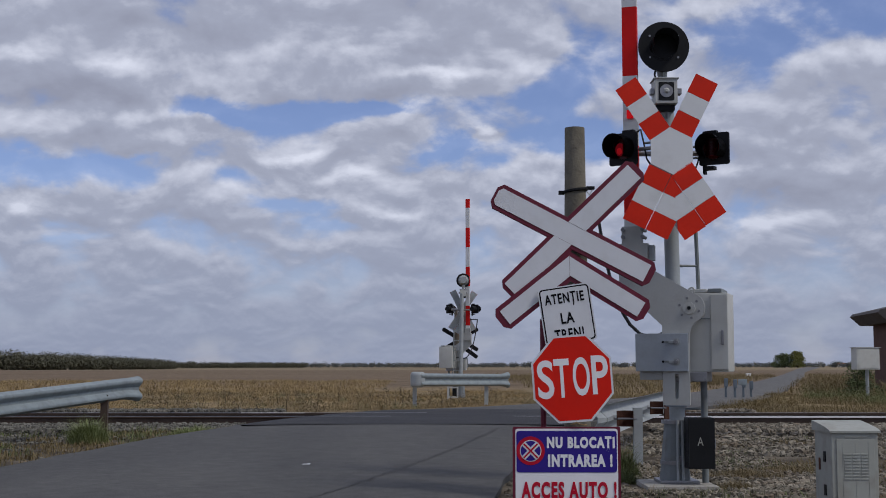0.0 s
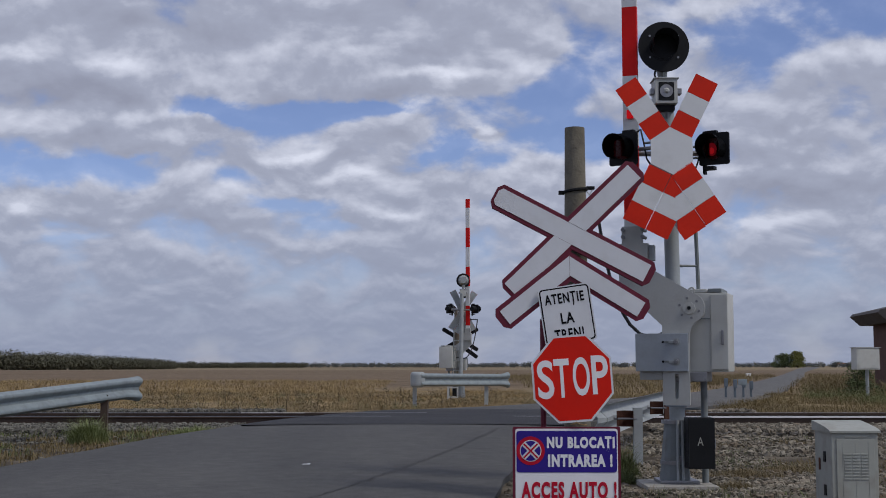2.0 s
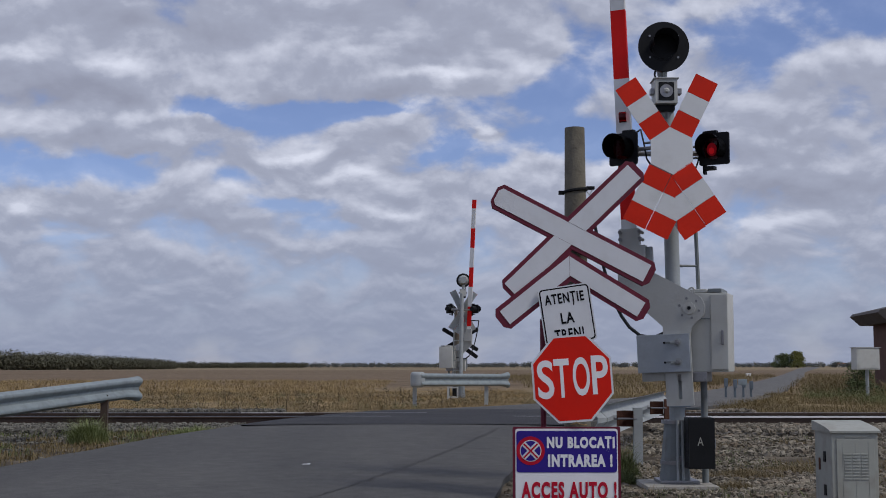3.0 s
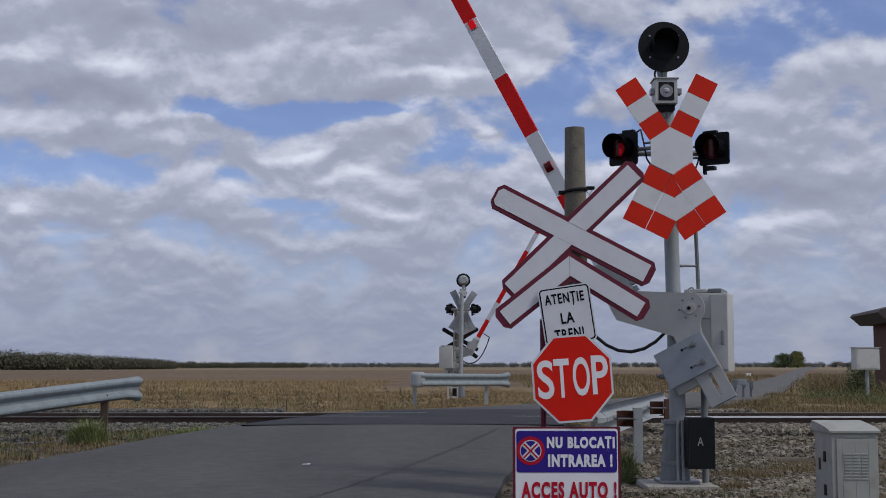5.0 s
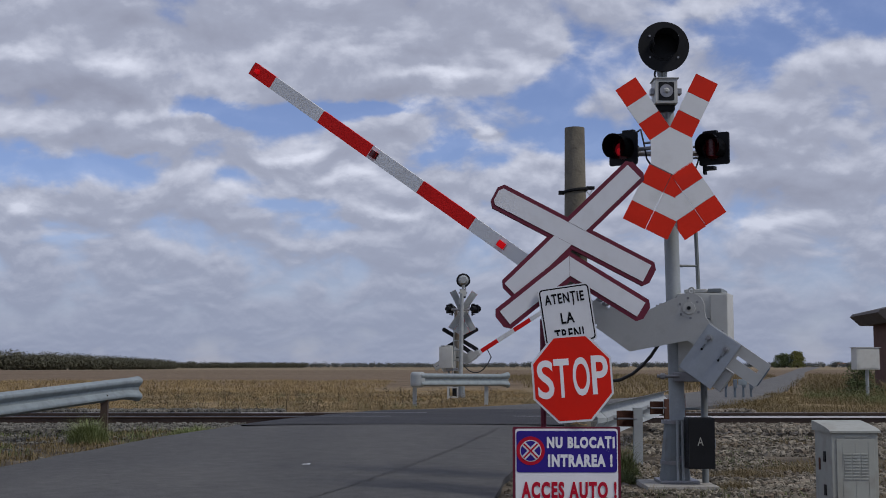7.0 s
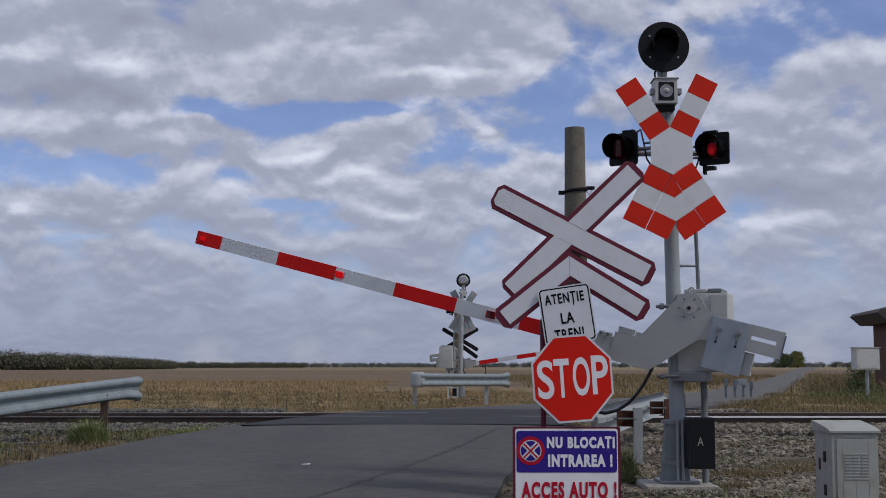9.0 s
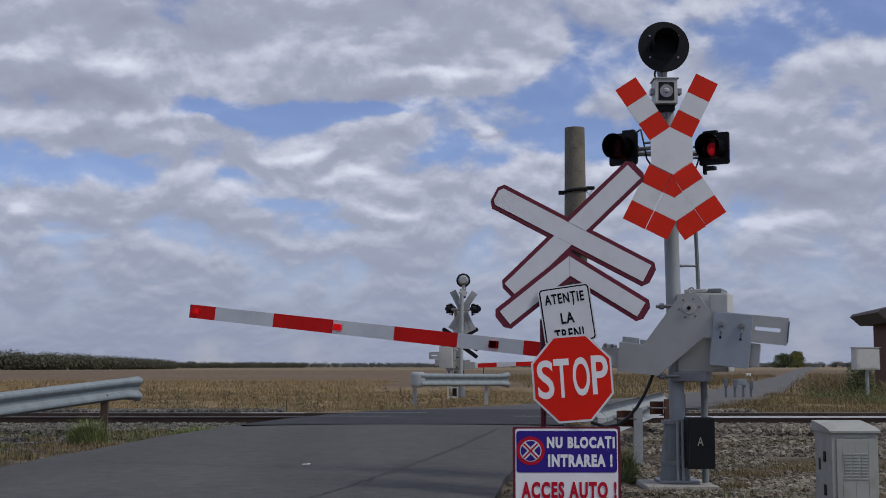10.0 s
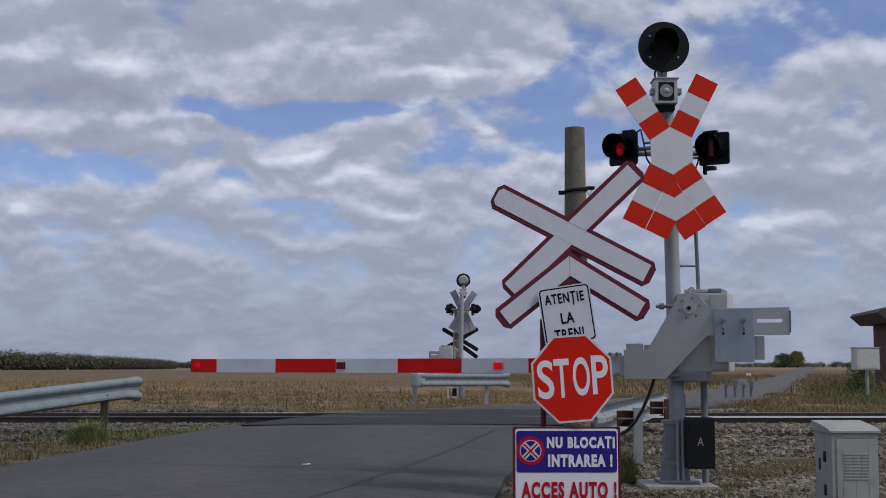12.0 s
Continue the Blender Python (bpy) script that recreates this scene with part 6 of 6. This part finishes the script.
# ---- cabinets and hut ----
def make_cabinet():
    t = thing("relay_cabinet", pose(2.788, 8.62, 0), "pale grey metal relay cabinet with a sloping lid and louvres", "cabinet")
    body = part("body", box(-0.235, 0.07, -0.22, 0.155, -0.05, 0.545, 0.006), M["old_paint"], t)
    bm = bmesh.new()
    # the lid slopes to the front and droops a little at its edge
    prof = [(-0.238, 0.540), (-0.238, 0.553), (-0.16, 0.570), (0.0, 0.590), (0.172, 0.606), (0.172, 0.540)]
    ends = [[bm.verts.new((x, y, z)) for y, z in prof] for x in (-0.25, 0.085)]
    bm.faces.new(ends[0])
    bm.faces.new(ends[1][::-1])
    for i in range(len(prof)):
        j = (i + 1) % len(prof)
        bm.faces.new((ends[0][i], ends[1][i], ends[1][j], ends[0][j]))
    part("lid", bm, M["old_paint"], t, "low sloping lid")
    door = part("door", box(-0.205, 0.045, -0.228, -0.2205, 0.0, 0.50, 0.003), M["old_paint"], t)
    part("top_strip", box(-0.15, 0.0, -0.2275, -0.2205, 0.508, 0.522, 0.002), M["old_paint"], t)
    for x in (-0.165, -0.08, 0.005):
        part("crease", box(x - 0.002, x + 0.002, -0.2298, -0.2282, 0.02, 0.48), M["old_paint"], door)
    for c in range(3):
        for k in range(9):
            x = -0.135 + 0.056 * c
            bm = box(x - 0.023, x + 0.023, -0.2325, -0.2285, 0.235 + 0.02 * k, 0.245 + 0.02 * k, 0.002)
            part("louvre", bm, M["old_paint"], door)
    # two vents, their dark insides painted as black strips on the closed side
    for z in (0.12, 0.34):
        part("hinge", box(-0.2425, -0.2355, -0.09, -0.05, z, z + 0.07), M["black"], t, "black strip standing for the shade inside a vent")
    part("latch", box(-0.245, -0.2355, 0.03, 0.05, 0.28, 0.36, 0.003), M["rust"], t)


def make_box_on_post():
    t = thing("post_box", pose(12.50, 37.6, 0, 0, 0, 8), "white metal box on a thin grey post", "cabinet")
    part("body", box(-0.36, 0.36, -0.18, 0.18, 0.86, 1.50, 0.015), M["box_paint"], t)
    part("door", box(-0.32, 0.32, -0.19, -0.181, 0.90, 1.46, 0.004), M["box_paint"], t)
    part("post", rod((0.04, 0, -0.1), (0.04, 0, 0.86), 0.05, n=12), M["galvanised"], t, "grey post", True)
    part("lid", box(-0.39, 0.39, -0.21, 0.21, 1.502, 1.52, 0.004), M["grey_paint"], t)


def make_hut():
    t = thing("hut", pose(15.68, 44, 0, 0, 0, -6), "brown wooden railway hut with an overhanging dark roof", "hut")
    wall = part("wall", box(0, 4.0, 0, 3.2, -0.1, 2.62), M["brick_red"], t, "dark brown boarded wall")
    me = None
    for k in range(27):
        bm = box(0.005 + 0.148 * k, 0.14 + 0.148 * k, -0.025, -0.002, -0.05, 2.5)
        part("plank", bm, M["brick_red"], wall)
    bm = bmesh.new()
    prof = [(-0.85, 2.50), (-0.95, 2.86), (2.0, 3.45), (4.9, 2.86), (4.8, 2.55), (2.0, 3.2)]
    part("roof", plate([(-0.35, 2.46), (-0.72, 2.80), (-0.62, 2.90), (2.0, 3.5), (4.9, 2.9), (4.95, 2.80), (4.55, 2.46)], -0.7, 3.8), M["roof"], t, "dark overhanging roof")
    bm.free()


make_cabinet()
make_box_on_post()
make_hut()
def make_weed(m, spread, height, count, width, material, label, seed):
    """A feathery weed: many thin leaning stems from one root."""
    rng = random.Random(seed)

    def root(r):
        a, d = r.uniform(0, 6.28), r.uniform(0, 1) ** 0.7
        return d * spread * math.cos(a), d * spread * math.sin(a), 0.0, r.uniform(0.5, 1.1) * (1 - 0.45 * d)
    V, F = scatter(count, root, blades(height, spread * 0.12, 3, width), rng)
    me = bpy.data.meshes.new("weed")
    me.from_pydata(V, [], F)
    me.materials.append(M[material])
    ob = tagged(new("weed", me), label, "weed", "roadside weeds")
    ob.matrix_world = m


make_weed(pose(-4.50, 16.2, -0.03), 0.24, 0.40, 1500, 0.0022, "fresh_weed", "feathery green weed at the road edge", 21)
make_weed(pose(-3.42, 17.7, 0.02), 0.34, 0.16, 900, 0.0022, "fresh_weed", "low green weed at the road edge", 22)
make_weed(pose(1.60, 11.5, -0.03), 0.16, 0.38, 420, 0.0016, "green_grass", "thin green weed beside the guard rail post", 23)
make_weed(pose(1.55, 10.9, -0.03), 0.12, 0.2, 200, 0.0015, "green_grass", "thin green weed beside the foundation", 24)
make_weed(pose(2.36, 10.35, -0.03), 0.14, 0.13, 300, 0.0014, "brown_grass", "dry brown weed beside the foundation", 25)
make_weed(pose(2.75, 11.6, -0.03), 0.34, 0.11, 700, 0.0014, "brown_grass", "dry yellow weed among the rubble", 26)
make_weed(pose(3.35, 12.2, -0.03), 0.34, 0.10, 700, 0.0014, "brown_grass", "dry brown weed among the rubble", 27)
make_ground_cover()


# ---- what moves ----
BOOM_ROWS = [(0.0, 90.0), (2.5, 90.0), (2.8, 89.8), (3.0, 87.8), (3.2, 85.0), (5.0, 62.2), (5.5, 55.8), (6.0, 48.7), (6.5, 42.2), (7.0, 35.6), (7.5, 30.0), (8.0, 24.7), (8.5, 19.6), (9.0, 14.9), (9.5, 10.7), (10.0, 6.3), (10.5, 2.7), (10.8, 0.9), (11.0, 0.0), (11.3, 0.0), (12.0, 0.0)]
FAR_ROWS = [(0.0, 90.0), (2.5, 90.0), (2.8, 89.6), (3.0, 87.3), (3.2, 84.3), (5.0, 59.0), (5.5, 52.0), (6.0, 44.8), (6.5, 38.0), (7.0, 31.2), (7.5, 24.8), (8.0, 18.8), (8.5, 13.0), (9.0, 8.0), (9.5, 4.6), (10.0, 2.0), (10.5, 0.5), (11.0, 0.0), (12.0, 0.0)]
CABLE_LENGTH = 1.54
near_cable = make_cable(pose(2.033, 10.4, 1.447, 0, 0, -THETA), CABLE_LENGTH, 0.014)
far_cable = make_cable(pose(0.31, 38.7, 1.42, 0, 0, 180 - THETA), CABLE_LENGTH, 0.016)


def motions():
    for boom, rows, cable in ((near_boom, BOOM_ROWS, near_cable), (far_boom, FAR_ROWS, far_cable)):
        walk(boom, [(t, pose(0, 0, 0, 0, a, 0)) for t, a in rows])
        tracks = [[] for _ in cable]
        for t, a in rows:
            c, s = math.cos(radians(a)), math.sin(radians(a))
            x, z = -0.95, -0.79
            tip = (x * c + z * s, 0.03, -x * s + z * c)
            pts = chain((-0.11, 0.05, -0.20), tip, CABLE_LENGTH)
            for k in range(LINKS):
                p, q = Vector(pts[k]), Vector(pts[k + 1])
                tracks[k].append((t, Matrix.Translation(p) @ (q - p).to_track_quat("Z", "Y").to_matrix().to_4x4()))
        for link, path in zip(cable, tracks):
            walk(link, path)
    # added shells make the lamps of the boom blink in turn, 0.6 s each
    for boom in (near_boom, far_boom):
        shells = [o for o in boom.children if o.name.startswith("lamp_shutter")]
        for k, shell in enumerate(shells):
            x = (-1.64, -3.115)[k]
            turn, rows = (180.0 if k == 0 else 0.0), []
            for i in range(20):
                t = 0.15 + 0.6 * i
                rows += [(t - 0.034, turn), (t, turn + 89), (t + 0.034, turn + 178)]
                turn += 180
            rows = [(0.0, rows[0][1])] + rows + [(12.0, rows[-1][1])]
            walk(shell, [(t, pose(x, -0.036, ARM_DROP, 0, 0, q)) for t, q in rows])
    # added shutters turn once in 1.18 s, so the two lamps flash in turn
    for signal in (near_signal, far_signal):
        lamps = [o for o in signal.children if o.name.split(".")[0] == "lamp"]
        for k, lamp in enumerate(lamps):
            shutter = [o for o in lamp.children if o.name.startswith("shutter")][0]
            start = 180.0 if k == 0 else 0.0
            rows = []
            for i in range(81):
                t = 0.15 * i
                rows.append((t, pose(0, -0.062, 0, 0, 0, start + 360 * (t - 0.03) / 1.18)))
            walk(shutter, rows)


motions()
